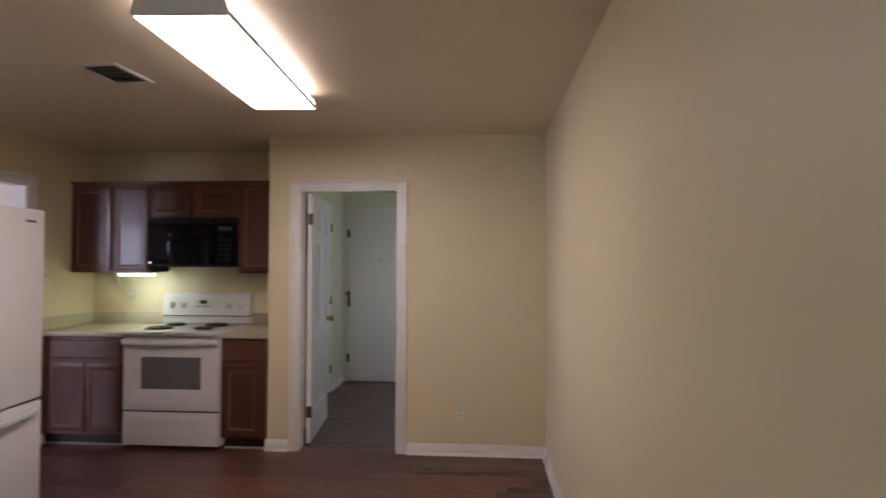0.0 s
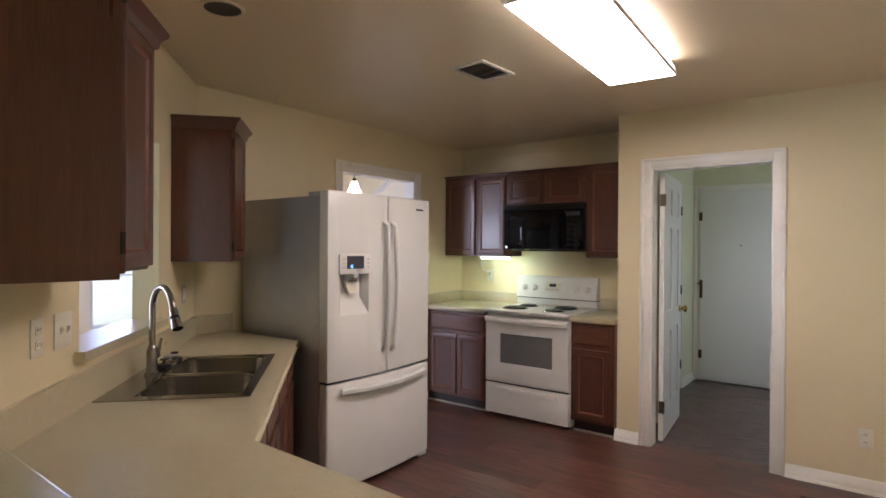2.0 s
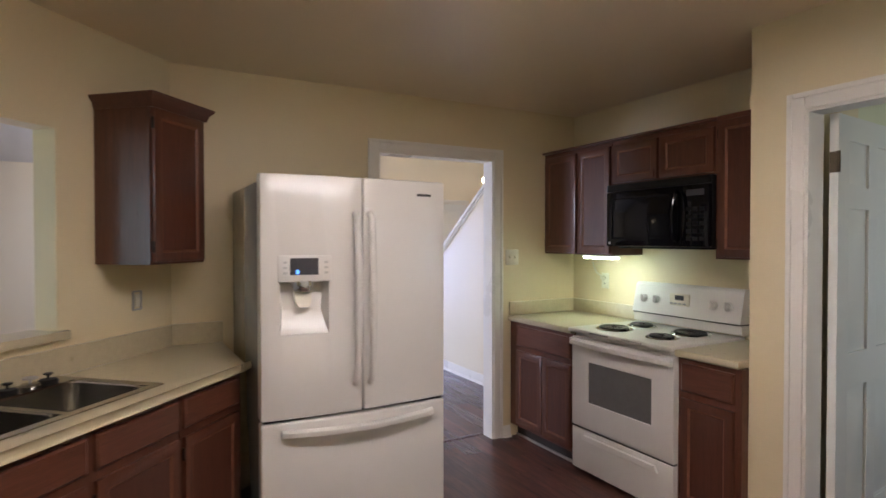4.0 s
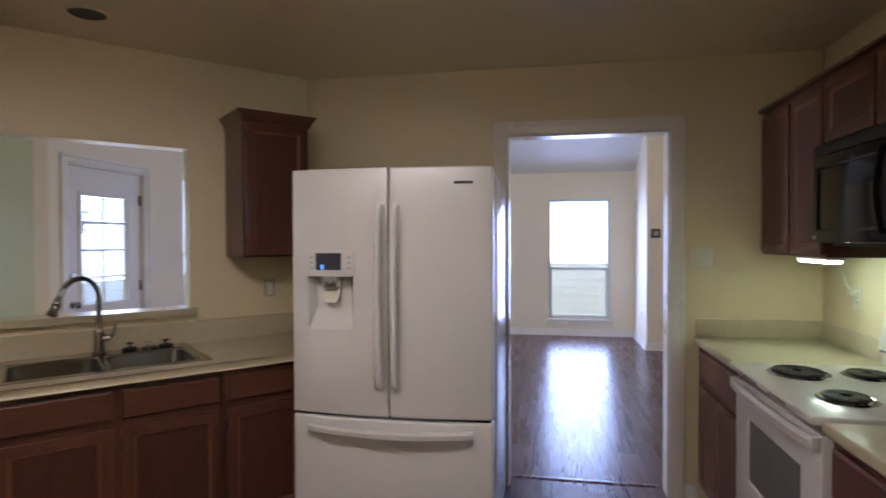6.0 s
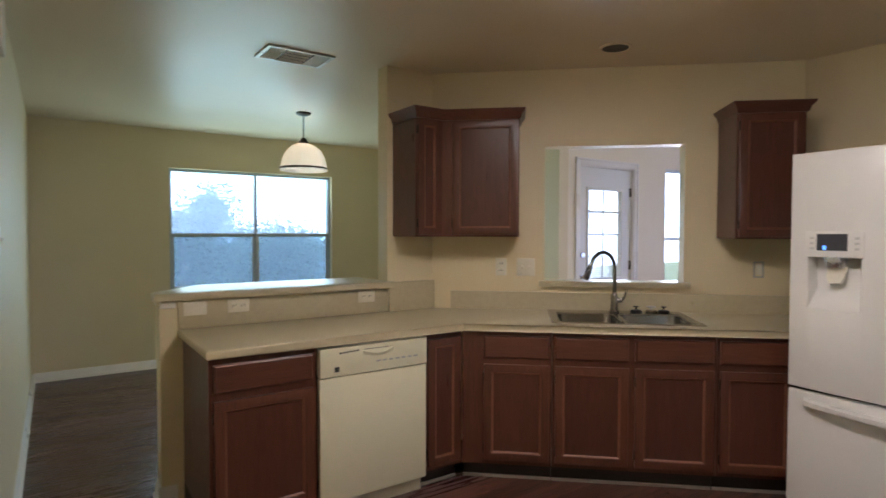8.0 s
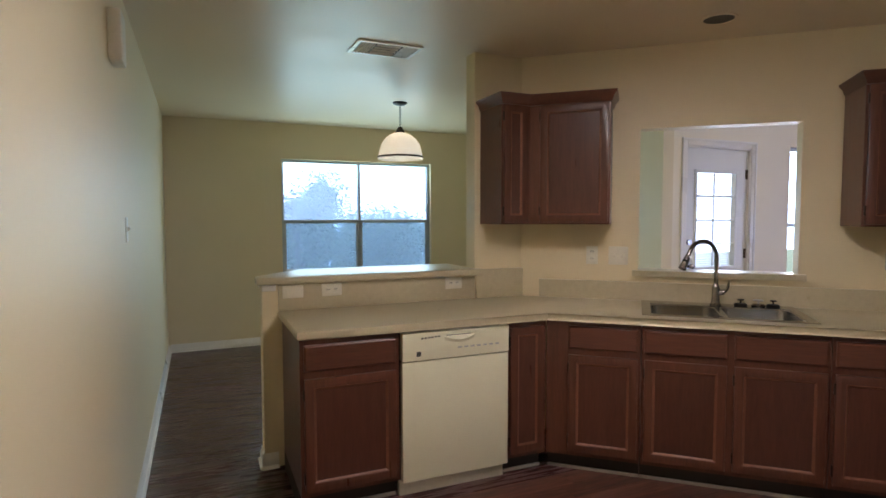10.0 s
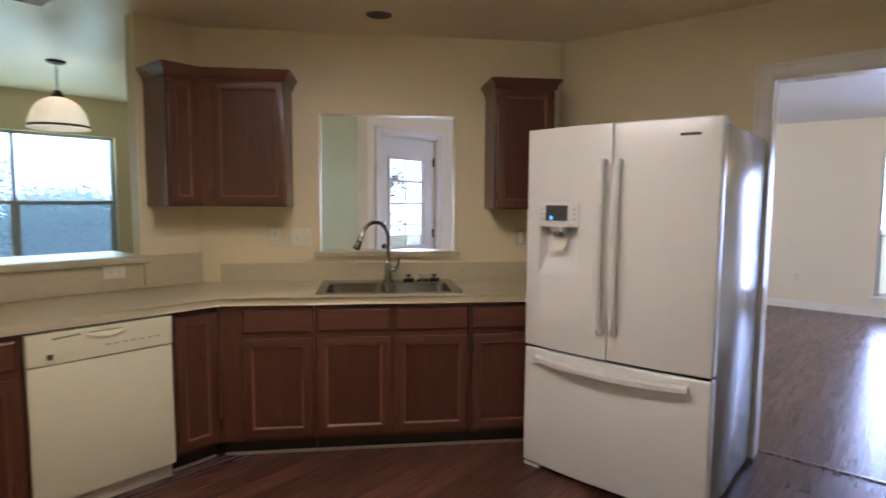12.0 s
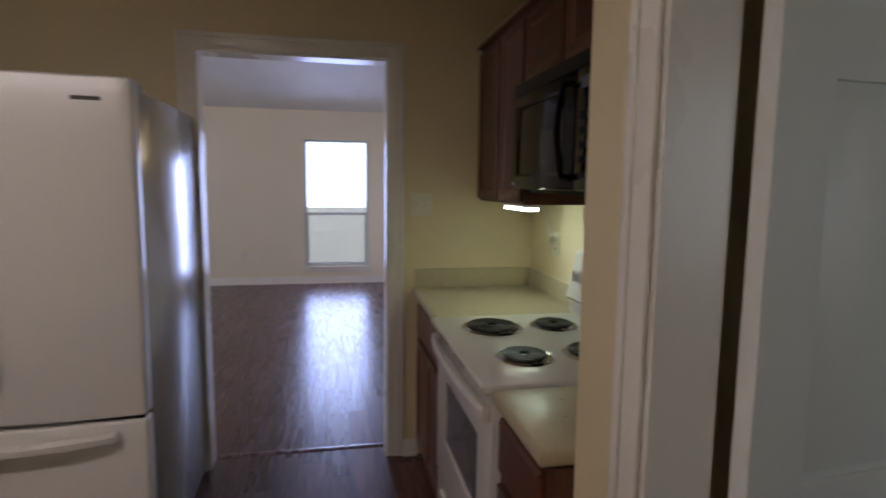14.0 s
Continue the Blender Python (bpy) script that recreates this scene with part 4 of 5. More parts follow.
for i in range(25):
    t = i / 24
    xx = 0.012 + (RW - 0.024) * t
    yo = -0.028 - 0.028 * math.sin(math.pi * t) ** 0.5
    rings.append([(xx, yo - 0.012, 0.822), (xx, yo - 0.014, 0.846), (xx, yo - 0.004, 0.858), (xx, yo + 0.012, 0.858), (xx, yo + 0.014, 0.824), (xx, yo, 0.818)])
loft(bm, rings)
for xx in (0.022, RW - 0.022):
    box(bm, xx - 0.014, xx + 0.014, -0.045, -0.017, 0.815, 0.860, 0.004)
part("oven_handle", bm, APPL, od)
for g in range(2):
    for k in range(9):
        bm = BM()
        xx = 0.20 + g * 0.25 + k * 0.017
        box(bm, xx, xx + 0.008, -0.0515, -0.0495, 0.905, 0.913)
        part("vent_slot", bm, SLOT, rg)
bm = BM()
box(bm, 0.006, RW - 0.006, -0.014, 0.019, 0.035, 0.293, 0.006)
sd = part("storage_drawer", bm, APPL, rg)
bm = BM()
loft(bm, [[(0.10 + o, yy, 0.225 + o * 0.3), (RW - 0.10 - o, yy, 0.225 + o * 0.3), (RW - 0.12 - o, yy, 0.262 - o * 0.3), (0.12 + o, yy, 0.262 - o * 0.3)] for o, yy in ((0, -0.0145), (0.004, -0.024), (0.012, -0.027))])
part("drawer_grip", bm, APPL, sd)
bm = BM()
box(bm, 0.006, RW - 0.006, -0.013, 0.0185, 0.2945, 0.3035)
part("seam", bm, SLOT, rg)
# back panel
bm = BM()
loft(bm, [[(0.0, 0.565, 0.93), (RW, 0.565, 0.93), (RW, 0.645, 0.93), (0.0, 0.645, 0.93)], [(0.0, 0.56, 0.985), (RW, 0.56, 0.985), (RW, 0.645, 0.985), (0.0, 0.645, 0.985)]])
part("splash_panel", bm, APPL, rg)
bm = BM()
box(bm, 0.004, RW - 0.004, 0.551, 0.640, 0.9855, 0.993)
part("seam", bm, SLOT, rg)
bm = BM()
loft(bm, [[(0.0, 0.545, 0.9935), (RW, 0.545, 0.9935), (RW, 0.645, 0.9935), (0.0, 0.645, 0.9935)], [(0.0, 0.585, 1.175), (RW, 0.585, 1.175), (RW, 0.645, 1.175), (0.0, 0.645, 1.175)], [(0.006, 0.60, 1.19), (RW - 0.006, 0.60, 1.19), (RW - 0.006, 0.642, 1.19), (0.006, 0.642, 1.19)]])
bp_ = part("control_panel", bm, APPL, rg)


def on_panel(z):
    return 0.545 + 0.04 * (z - 0.9935) / 0.1815


for xx in (0.085, 0.185, RW - 0.185, RW - 0.085):
    bm = BM()
    z = 1.085
    yk = on_panel(z)
    loft(bm, [[(xx + r * math.cos(a), yk - d, z + r * math.sin(a) + d * 0.2) for a in [2 * math.pi * k / 24 for k in range(24)]] for r, d in ((0.031, 0.0), (0.031, 0.006), (0.024, 0.010), (0.021, 0.028), (0.012, 0.030))])
    box(bm, xx - 0.004, xx + 0.004, yk - 0.036, yk - 0.026, z - 0.016, z + 0.028, 0.002)
    part("knob", bm, APPL, bp_, "white control knob")
bm = BM()
box(bm, 0.295, 0.44, on_panel(1.09) - 0.008, on_panel(1.09) + 0.003, 1.06, 1.135, 0.003)
part("clock_bezel", bm, PLATE, bp_)
bm = BM()
box(bm, 0.335, 0.40, on_panel(1.11) - 0.013, on_panel(1.11) - 0.006, 1.095, 1.125)
part("clock_display", bm, SCREEN, bp_)
bm = BM()
for k in range(4):
    box(bm, 0.30 + 0.032 * k, 0.318 + 0.032 * k, on_panel(1.075) - 0.011, on_panel(1.075) - 0.004, 1.068, 1.078)
part("button", bm, GREYPL, bp_)
for bx, by, br in ((0.205, 0.155, 0.098), (0.205, 0.405, 0.075), (0.565, 0.155, 0.075), (0.565, 0.405, 0.098)):
    bm = BM()
    lathe(bm, [(br + 0.018, 0.924), (br + 0.012, 0.929), (br + 0.004, 0.927), (br - 0.01, 0.916), (0.02, 0.914)], (bx, by, 0))
    pan = part("drip_pan", bm, CHROME, rg, "chrome drip pan")
    bm = BM()
    turns = 4 if br < 0.08 else 5
    tube(bm, [(bx + (0.018 + (br - 0.02) * i / (turns * 20)) * math.cos(2 * math.pi * i / 20), by + (0.018 + (br - 0.02) * i / (turns * 20)) * math.sin(2 * math.pi * i / 20), 0.933) for i in range(turns * 20 + 1)], 0.0068, 6)
    for a in (0.4, 2.5, 4.6):
        tube(bm, [(bx + r * math.cos(a), by + r * math.sin(a), 0.927) for r in (0.01, br * 0.5, br - 0.004)], 0.003, 5)
    part("coil", bm, COIL, pan, "dark spiral heating coil")

# ---- microwave ----
mw = thing("microwave", run(-2.20, 5.258, 1.420, 1, 0), "black over-the-range microwave with glossy door", "microwave")
MW, MH = 0.758, 0.412
bm = BM()
box(bm, 0, MW, 0.028, 0.345, 0.012, MH, 0.003)
part("body", bm, BLACKM, mw)
bm = BM()
box(bm, 0.0, MW * 0.77, 0.0, 0.027, 0.015, MH - 0.05, 0.006)
md = part("door", bm, BLACK, mw)
bm = BM()
holed(bm, 0.045, 0.50, 0.06, MH - 0.09, -0.003, -0.0005, 0.055, 0.49, 0.07, MH - 0.10)
part("window_frame", bm, BLACK, md)
bm = BM()
tube(bm, [(0.555, -0.001, 0.05)] + [(0.555, -0.028 - 0.018 * math.sin(math.pi * i / 12), 0.055 + 0.27 * i / 12) for i in range(13)] + [(0.555, -0.001, 0.33)], 0.011, 10)
part("handle", bm, BLACK, md)
bm = BM()
box(bm, MW * 0.77 + 0.003, MW, 0.0, 0.027, 0.015, MH - 0.05, 0.004)
cp = part("control_panel", bm, BLACK, mw)
bm = BM()
box(bm, MW * 0.77 + 0.03, MW - 0.03, -0.002, -0.0003, MH - 0.11, MH - 0.075)
part("display", bm, SCREEN, cp)
for r in range(5):
    for c in range(3):
        bm = BM()
        box(bm, MW * 0.77 + 0.03 + c * 0.042, MW * 0.77 + 0.06 + c * 0.042, -0.0015, -0.0003, 0.05 + r * 0.042, 0.072 + r * 0.042)
        part("key", bm, BLACKM, cp)
bm = BM()
box(bm, 0.0, MW, 0.004, 0.0275, MH - 0.046, MH - 0.001, 0.004)
vg = part("vent_grille", bm, BLACKM, mw)
bm = BM()
cyl(bm, (0.03, -0.002, 0.035), 0.008, 0.003, "y", 14)
part("badge", bm, SILVER, md)
bm = BM()
box(bm, 0.05, MW - 0.05, 0.06, 0.32, 0.0, 0.0115, 0.002)
part("underside_filter", bm, BLACKM, mw)

# ---- dishwasher ----
dw = thing("dishwasher", run(*(PB + PD * 0.489), 0, *PD) @ Matrix.Diagonal((1, 1, 0.978, 1)), "bisque built-in dishwasher with a handle slot", "dishwasher")
DWW = 0.602
bm = BM()
box(bm, 0.004, DWW - 0.004, 0.01, 0.54, 0.091, 0.862)
part("body", bm, BLACKM, dw)
bm = BM()
box(bm, 0.003, DWW - 0.003, -0.028, 0.009, 0.092, 0.715, 0.006)
part("door", bm, BISQUE, dw)
bm = BM()
holed(bm, 0.003, DWW - 0.003, 0.719, 0.860, -0.034, 0.009, 0.235, 0.385, 0.818, 0.838, 0.005)
pan = part("control_panel", bm, BISQUE, dw)
bm = BM()
loft(bm, [[(0.225 + 0.17 * t, -0.036 - 0.014 * math.sin(math.pi * t), 0.832 - 0.018 * math.sin(math.pi * t) + dz) for dz in (0.0,)] + [(0.225 + 0.17 * t, -0.0345, 0.812 - 0.014 * math.sin(math.pi * t)), (0.225 + 0.17 * t, -0.0342, 0.836)] for t in [i / 12 for i in range(13)]])
part("latch_handle", bm, BISQUE, pan)
bm = BM()
box(bm, 0.234, 0.386, -0.012, -0.004, 0.817, 0.839)
part("slot_shadow_box", bm, SLOT, pan)
for k in range(6):
    bm = BM()
    box(bm, 0.10 + k * 0.018, 0.112 + k * 0.018, -0.0365, -0.0342, 0.828 + k * 0.001, 0.836 + k * 0.001)
    part("vent_slot", bm, SLOT, pan)
bm = BM()
box(bm, 0.075, 0.098, -0.0362, -0.0342, 0.742, 0.766)
part("badge", bm, SLOT, pan, "small dark maker's badge")
for k in range(7):
    bm = BM()
    box(bm, 0.30 + k * 0.036, 0.322 + k * 0.036, -0.0352, -0.0342, 0.766, 0.774)
    part("label_bar", bm, GREYPL, pan)
bm = BM()
box(bm, 0.003, DWW - 0.003, 0.03, 0.06, 0.002, 0.090)
part("kick_plate", bm, PLATE, dw)

# ---- sink and tap ----
sk = thing("sink", cut_m, "double-bowl stainless steel sink set in the worktop", "sink")
SKZ = CTS - 0.9


def bowl(x0, x1, y0, y1, depth):
    bm = BM()

    def rr(o, z, rad):
        pts = []
        for cx, cy, a0 in ((x1 - o - rad, y1 - o - rad, 0), (x0 + o + rad, y1 - o - rad, 90), (x0 + o + rad, y0 + o + rad, 180), (x1 - o - rad, y0 + o + rad, 270)):
            for k in range(7):
                a = radians(a0 + 15 * k)
                pts.append((cx + rad * math.cos(a), cy + rad * math.sin(a), z))
        return pts
    rings = [rr(0, SKZ + 0.005, 0.06), rr(0.006, SKZ, 0.06), rr(0.014, SKZ - depth * 0.8, 0.06), rr(0.03, SKZ - depth, 0.06)]
    loft(bm, rings, caps=False)
    bm.verts.ensure_lookup_table()
    bm.faces.new(bm.verts[-28:])
    b = part("bowl", bm, STEEL, sk)
    bm = BM()
    cx, cy = (x0 + x1) / 2, (y0 + y1) / 2
    lathe(bm, [(0.045, 0.003), (0.042, 0.006), (0.036, 0.002), (0.01, 0.001)], (cx, cy, SKZ - depth))
    part("drain", bm, CHROME, b)


bowl(0.045, 0.395, 0.035, 0.41, 0.17)
bowl(0.42, 0.775, 0.035, 0.41, 0.17)
bm = BM()
z0, z1 = SKZ + 0.0015, SKZ + 0.006
for a in ((0, 0.82, 0, 0.0355), (0, 0.82, 0.4095, 0.53), (0, 0.0455, 0.0355, 0.4095), (0.3945, 0.4205, 0.0355, 0.4095), (0.7745, 0.82, 0.0355, 0.4095)):
    box(bm, *a, z0, z1)
part("rim", bm, STEEL, sk)

tp = thing("tap", run(*diag(1.055, 0.105, CTS + 0.006), *AX), "brushed nickel pull-down kitchen tap with side lever", "tap")
bm = BM()
lathe(bm, [(0.0, 0.0), (0.030, 0.0), (0.030, 0.008), (0.024, 0.016), (0.021, 0.06), (0.022, 0.10), (0.018, 0.115), (0.013, 0.125)])
part("base", bm, NICKEL, tp)
arc = [(0, 0, 0.12 + 0.155 * i / 6) for i in range(7)]
R = 0.102
da = Vector((-0.79, -0.61, 0)).normalized()
for i in range(1, 13):
    a = math.pi * i / 12 * 0.88
    arc.append((da.x * R * (1 - math.cos(a)), da.y * R * (1 - math.cos(a)), 0.275 + R * math.sin(a)))
last = Vector(arc[-1])
prev = Vector(arc[-2])
dd = (last - prev).normalized()
bm = BM()
tube(bm, arc + [tuple(last + dd * 0.02)], 0.0125, 14)
part("neck", bm, NICKEL, tp)
bm = BM()
tube(bm, [tuple(last + dd * t) for t in (0.018, 0.026, 0.05, 0.085, 0.105, 0.11)], [0.013, 0.017, 0.017, 0.020, 0.024, 0.015], 16)
part("spray_head", bm, NICKEL, tp)
bm = BM()
tube(bm, [tuple(last + dd * t) for t in (0.052, 0.062)], [0.0185, 0.0192], 16)
part("grip_band", bm, BLACKM, tp, "black grip band on the spray head")
bm = BM()
tube(bm, [(0.015, 0, 0.075), (0.045, -0.005, 0.078)], 0.016, 12)
tube(bm, [(0.045, -0.005, 0.078), (0.06, -0.01, 0.10), (0.068, -0.018, 0.145)], [0.009, 0.008, 0.006], 10)
part("lever", bm, NICKEL, tp)
# stoppers standing behind the right bowl
for s_, lab in ((1.185, "black rubber sink stopper with metal pull"), (1.275, "worn metal sink strainer basket"), (1.35, "black rubber sink stopper with metal pull")):
    st = thing("sink_stopper", pose(*diag(s_, 0.115, CTS + 0.0065)), lab, "stopper", "stoppers by the sink")
    bm = BM()
    metal = "basket" in lab
    lathe(bm, [(0.0, 0.0), (0.034, 0.0), (0.036, 0.010), (0.030, 0.018), (0.010, 0.020), (0.0, 0.020)], seg=20)
    part("disc", bm, STEEL if metal else BLACKM, st)
    bm = BM()
    lathe(bm, [(0.005, 0.019), (0.005, 0.034), (0.017 if not metal else 0.026, 0.036), (0.017 if not metal else 0.026, 0.042), (0.0, 0.044)], seg=16)
    part("pull", bm, BLACKM if not metal else GREYPL, st)

# ---- ceiling fittings ----
def vent(name, m, w, d, banks, label, slat_paint=TRIM):
    """A ceiling register: local x along w, y along d, hanging down from z = 0."""
    v = thing(name, m, label, "vent")
    bm = BM()
    x0, x1, y0, y1 = -w / 2, w / 2, -d / 2, d / 2
    for a in ((x0, x1, y0, y0 + 0.022), (x0, x1, y1 - 0.022, y1), (x0, x0 + 0.022, y0 + 0.022, y1 - 0.022), (x1 - 0.022, x1, y0 + 0.022, y1 - 0.022)):
        box(bm, *a, -0.010, -0.0005)
    part("frame", bm, TRIM, v)
    bm = BM()
    box(bm, x0 + 0.022, x1 - 0.022, y0 + 0.022, y1 - 0.022, -0.0025, -0.0005)
    part("backing", bm, SLOT, v)
    for bx0, bx1, along in banks:
        n = 4
        for k in range(n):
            bm = BM()
            if along:
                yy = y0 + 0.03 + (d - 0.06) * (k + 0.5) / n
                loft(bm, [[(x, yy - 0.008, -0.012), (x, yy + 0.006, -0.003), (x, yy + 0.0075, -0.0035), (x, yy - 0.0065, -0.0125)] for x in (bx0, bx1)])
            else:
                xx = bx0 + (bx1 - bx0) * (k + 0.5) / n
                loft(bm, [[(xx - 0.006, y, -0.012), (xx + 0.005, y, -0.003), (xx + 0.0065, y, -0.0035), (xx - 0.0045, y, -0.0125)] for y in (y0 + 0.025, y1 - 0.025)])
            part("slat", bm, slat_paint, v)
    return v


vent("ceiling_vent", pose(-1.312, 3.525, H, 0, 0, -4), 0.225, 0.305, [(-0.088, 0.088, True)], "white metal ceiling air vent, slats darkened with dirt and painted shadow", SLAT_DARK)
vent("ceiling_vent", pose(-0.31, 0.98, H), 0.405, 0.265, [(-0.172, -0.085, False), (-0.075, 0.075, True), (0.085, 0.172, False)], "white three-way ceiling air vent above the bar")
cl = thing("recessed_light", pose(-1.752, 2.183, H), "unlit recessed ceiling light with dark interior", "ceiling light")
bm = BM()
lathe(bm, [(0.092, -0.0005), (0.092, -0.006), (0.078, -0.008), (0.074, -0.004)])
part("trim_ring", bm, CEIL, cl)
bm = BM()
lathe(bm, [(0.076, -0.0038), (0.06, -0.0016), (0.0, -0.0008)])
part("baffle", bm, SLOT, cl)

# nook pendant
pn = thing("pendant_lamp", pose(-0.938, -0.534, H), "bronze pendant lamp with a ribbed opal glass shade", "lamp")
bm = BM()
lathe(bm, [(0.0, -0.0005), (0.065, -0.0005), (0.065, -0.012), (0.04, -0.025), (0.012, -0.03), (0.0, -0.03)])
part("canopy", bm, BRONZE, pn)
for k in range(9):
    bm = BM()
    zc = -0.038 - k * 0.021
    ring = []
    for i in range(15):
        a = 2 * math.pi * i / 14
        ring.append((0.0075 * math.cos(a) if k % 2 else 0, 0 if k % 2 else 0.0075 * math.cos(a), zc + 0.014 * math.sin(a)))
    tube(bm, ring, 0.0022, 5)
    part("chain_link", bm, BRONZE, pn)
bm = BM()
lathe(bm, [(0.0, -0.222), (0.02, -0.222), (0.03, -0.245), (0.045, -0.262), (0.05, -0.275), (0.0, -0.275)])
part("fitter", bm, BRONZE, pn)
bm = BM()
seg = 48
rings = []
for r, z in ((0.045, -0.272), (0.095, -0.292), (0.142, -0.330), (0.178, -0.386), (0.197, -0.455), (0.206, -0.512)):
    rings.append([((r + 0.003 * math.cos(12 * a)) * math.cos(a), (r + 0.003 * math.cos(12 * a)) * math.sin(a), z) for a in [2 * math.pi * i / seg for i in range(seg)]])
rings += [[(x * 0.975, y * 0.975, z - (0.0 if k == 0 else 0.004)) for x, y, z in ring] for k, ring in enumerate(rings[::-1])]
loft(bm, rings, caps=False)
shade = part("shade", bm, SHADEGLASS, pn, "ribbed white opal glass shade")
for z, r in ((-0.484, 0.2035),):
    bm = BM()
    lathe(bm, [(r, z), (r + 0.005, z - 0.003), (r + 0.006, z - 0.013), (r + 0.001, z - 0.017)], seg=48)
    part("band", bm, BRONZE, shade, "dark band on the shade")
bm = BM()
lathe(bm, [(0.0, -0.275), (0.014, -0.28), (0.014, -0.32), (0.03, -0.36), (0.03, -0.385), (0.015, -0.405), (0.0, -0.408)], seg=20)
part("bulb", bm, BULB, pn)

gl = thing("pendant_lamp", pose(-5.3, 6.38, 4.02), "lit opal globe pendant hanging in the living room", "lamp")
bm = BM()
lathe(bm, [(0.0, -0.0005), (0.06, -0.0005), (0.06, -0.015), (0.008, -0.03), (0.006, -1.60), (0.03, -1.62), (0.04, -1.66), (0.0, -1.66)], seg=16)
part("stem", bm, BRONZE, gl)
bm = BM()
lathe(bm, [(0.035, -1.655), (0.05, -1.70), (0.058, -1.74), (0.088, -1.79), (0.095, -1.825), (0.07, -1.845), (0.0, -1.85)], seg=24)
part("globe", bm, OPAL, gl, "glowing warm opal globe")

# ---- wall plates ----
def plate(name, m, label, kind_="outlet", gang=1, cat="outlet", w=None, tall=True):
    """Local x along the wall, y into the wall, z up; centred."""
    p_ = thing(name, m, label, cat)
    W, HH = (0.072 + 0.046 * (gang - 1), 0.115)
    if not tall:
        W, HH = HH, W
    bm = BM()
    box(bm, -W / 2, W / 2, -0.006, -0.0005, -HH / 2, HH / 2, 0.0025)
    part("plate", bm, PLATE, p_)
    for g in range(gang):
        gx = (g - (gang - 1) / 2) * 0.046
        if kind_ == "switch":
            bm = BM()
            loft(bm, [[(gx - 0.005, -0.006, -0.012), (gx + 0.005, -0.006, -0.012), (gx + 0.005, -0.006, 0.012), (gx - 0.005, -0.006, 0.012)], [(gx - 0.004, -0.018, 0.004), (gx + 0.004, -0.018, 0.004), (gx + 0.004, -0.015, 0.012), (gx - 0.004, -0.015, 0.012)]])
            part("toggle", bm, PLATE, p_)
        elif kind_ == "outlet":
            for o in (-0.022, 0.022):
                ox, oz = (gx, o) if tall else (o, 0)
                bm = BM()
                box(bm, ox - 0.016, ox + 0.016, -0.008, -0.006, oz - 0.014, oz + 0.014, 0.003)
                rc = part("receptacle", bm, PLATE, p_)
                bm = BM()
                box(bm, ox - 0.008, ox - 0.005, -0.0088, -0.0078, oz - 0.003, oz + 0.007)
                box(bm, ox + 0.005, ox + 0.008, -0.0088, -0.0078, oz - 0.003, oz + 0.007)
                part("slots", bm, SLOT, rc)
    return p_


plate("outlet", run(0.435, YN, 0.325, 1, 0), "ivory wall outlet above the baseboard")
plate("outlet", run(*diag(0.345, 0, 1.17), *AX), "ivory wall outlet beside the pass-through")
plate("light_switch", run(*diag(0.505, 0, 1.17), *AX), "ivory double light switch beside the pass-through", "switch", 2, "switch")
for x, lab, k in ((0.295, "blank ivory plate on the bar backsplash", "blank"), (0.075, "ivory outlet on the bar backsplash", "outlet"), (-0.70, "ivory outlet on the bar backsplash", "outlet")):
    plate("outlet", run(x, 1.14, 0.998, -1, 0), lab, k, tall=False)
ob_ = thing("outlet_box", run(*diag(1.94, 0, 1.168), *AX), "bare outlet without its cover plate", "outlet")
bm = BM()
holed(bm, -0.03, 0.03, -0.05, 0.05, -0.006, -0.0005, -0.022, 0.022, -0.042, 0.042)
part("box_rim", bm, GREYPL, ob_)
bm = BM()
box(bm, -0.017, 0.017, -0.009, -0.0005, -0.034, 0.034, 0.003)
part("receptacle", bm, PLATE, ob_)
plate("light_switch", run(XW, 5.005, 1.345, 0, 1), "ivory double light switch beside the doorway", "switch", 2, "switch")
plate("outlet", run(-2.56, YR, 1.17, 1, 0), "ivory wall outlet with a plugged-in cord")
plate("light_switch", run(XE, 1.40, 1.36, 0, -1), "ivory light switch on the passage wall", "switch", 1, "switch")
ch = thing("door_chime", run(XE, 1.74, 2.13, 0, -1), "ivory door chime box high on the wall", "chime")
bm = BM()
box(bm, -0.075, 0.075, -0.05, -0.001, -0.10, 0.10, 0.008)
part("cover", bm, PLATE, ch)
th = thing("thermostat", run(-7.30, 5.55, 1.53, 0, 1), "small dark square control on the foyer wall", "thermostat")
bm = BM()
box(bm, -0.06, 0.06, -0.025, -0.001, -0.06, 0.06, 0.006)
part("case", bm, HINGE, th)
bm = BM()
box(bm, -0.03, 0.03, -0.028, -0.0255, -0.03, 0.03)
part("display", bm, GREYPL, th)

plate("outlet", run(-7.62, 5.44, 0.42, 1, 0), "ivory wall outlet low on the return wall")
plate("outlet", run(LX, 3.35, 0.42, 0, 1), "ivory wall outlet below the living room window line")
ms = thing("motion_sensor", run(-8.16, 5.44, 1.93, 1, 0), "small white motion sensor near the corner", "sensor")
bm = BM()
loft(bm, [[(-0.035, -0.001, -0.06), (0.035, -0.001, -0.06), (0.035, -0.001, 0.06), (-0.035, -0.001, 0.06)], [(-0.035, -0.03, -0.055), (0.035, -0.03, -0.055), (0.035, -0.03, 0.055), (-0.035, -0.03, 0.055)], [(-0.024, -0.05, -0.03), (0.024, -0.05, -0.03), (0.024, -0.045, 0.045), (-0.024, -0.045, 0.045)]])
part("case", bm, PLATE, ms)
bm = BM()
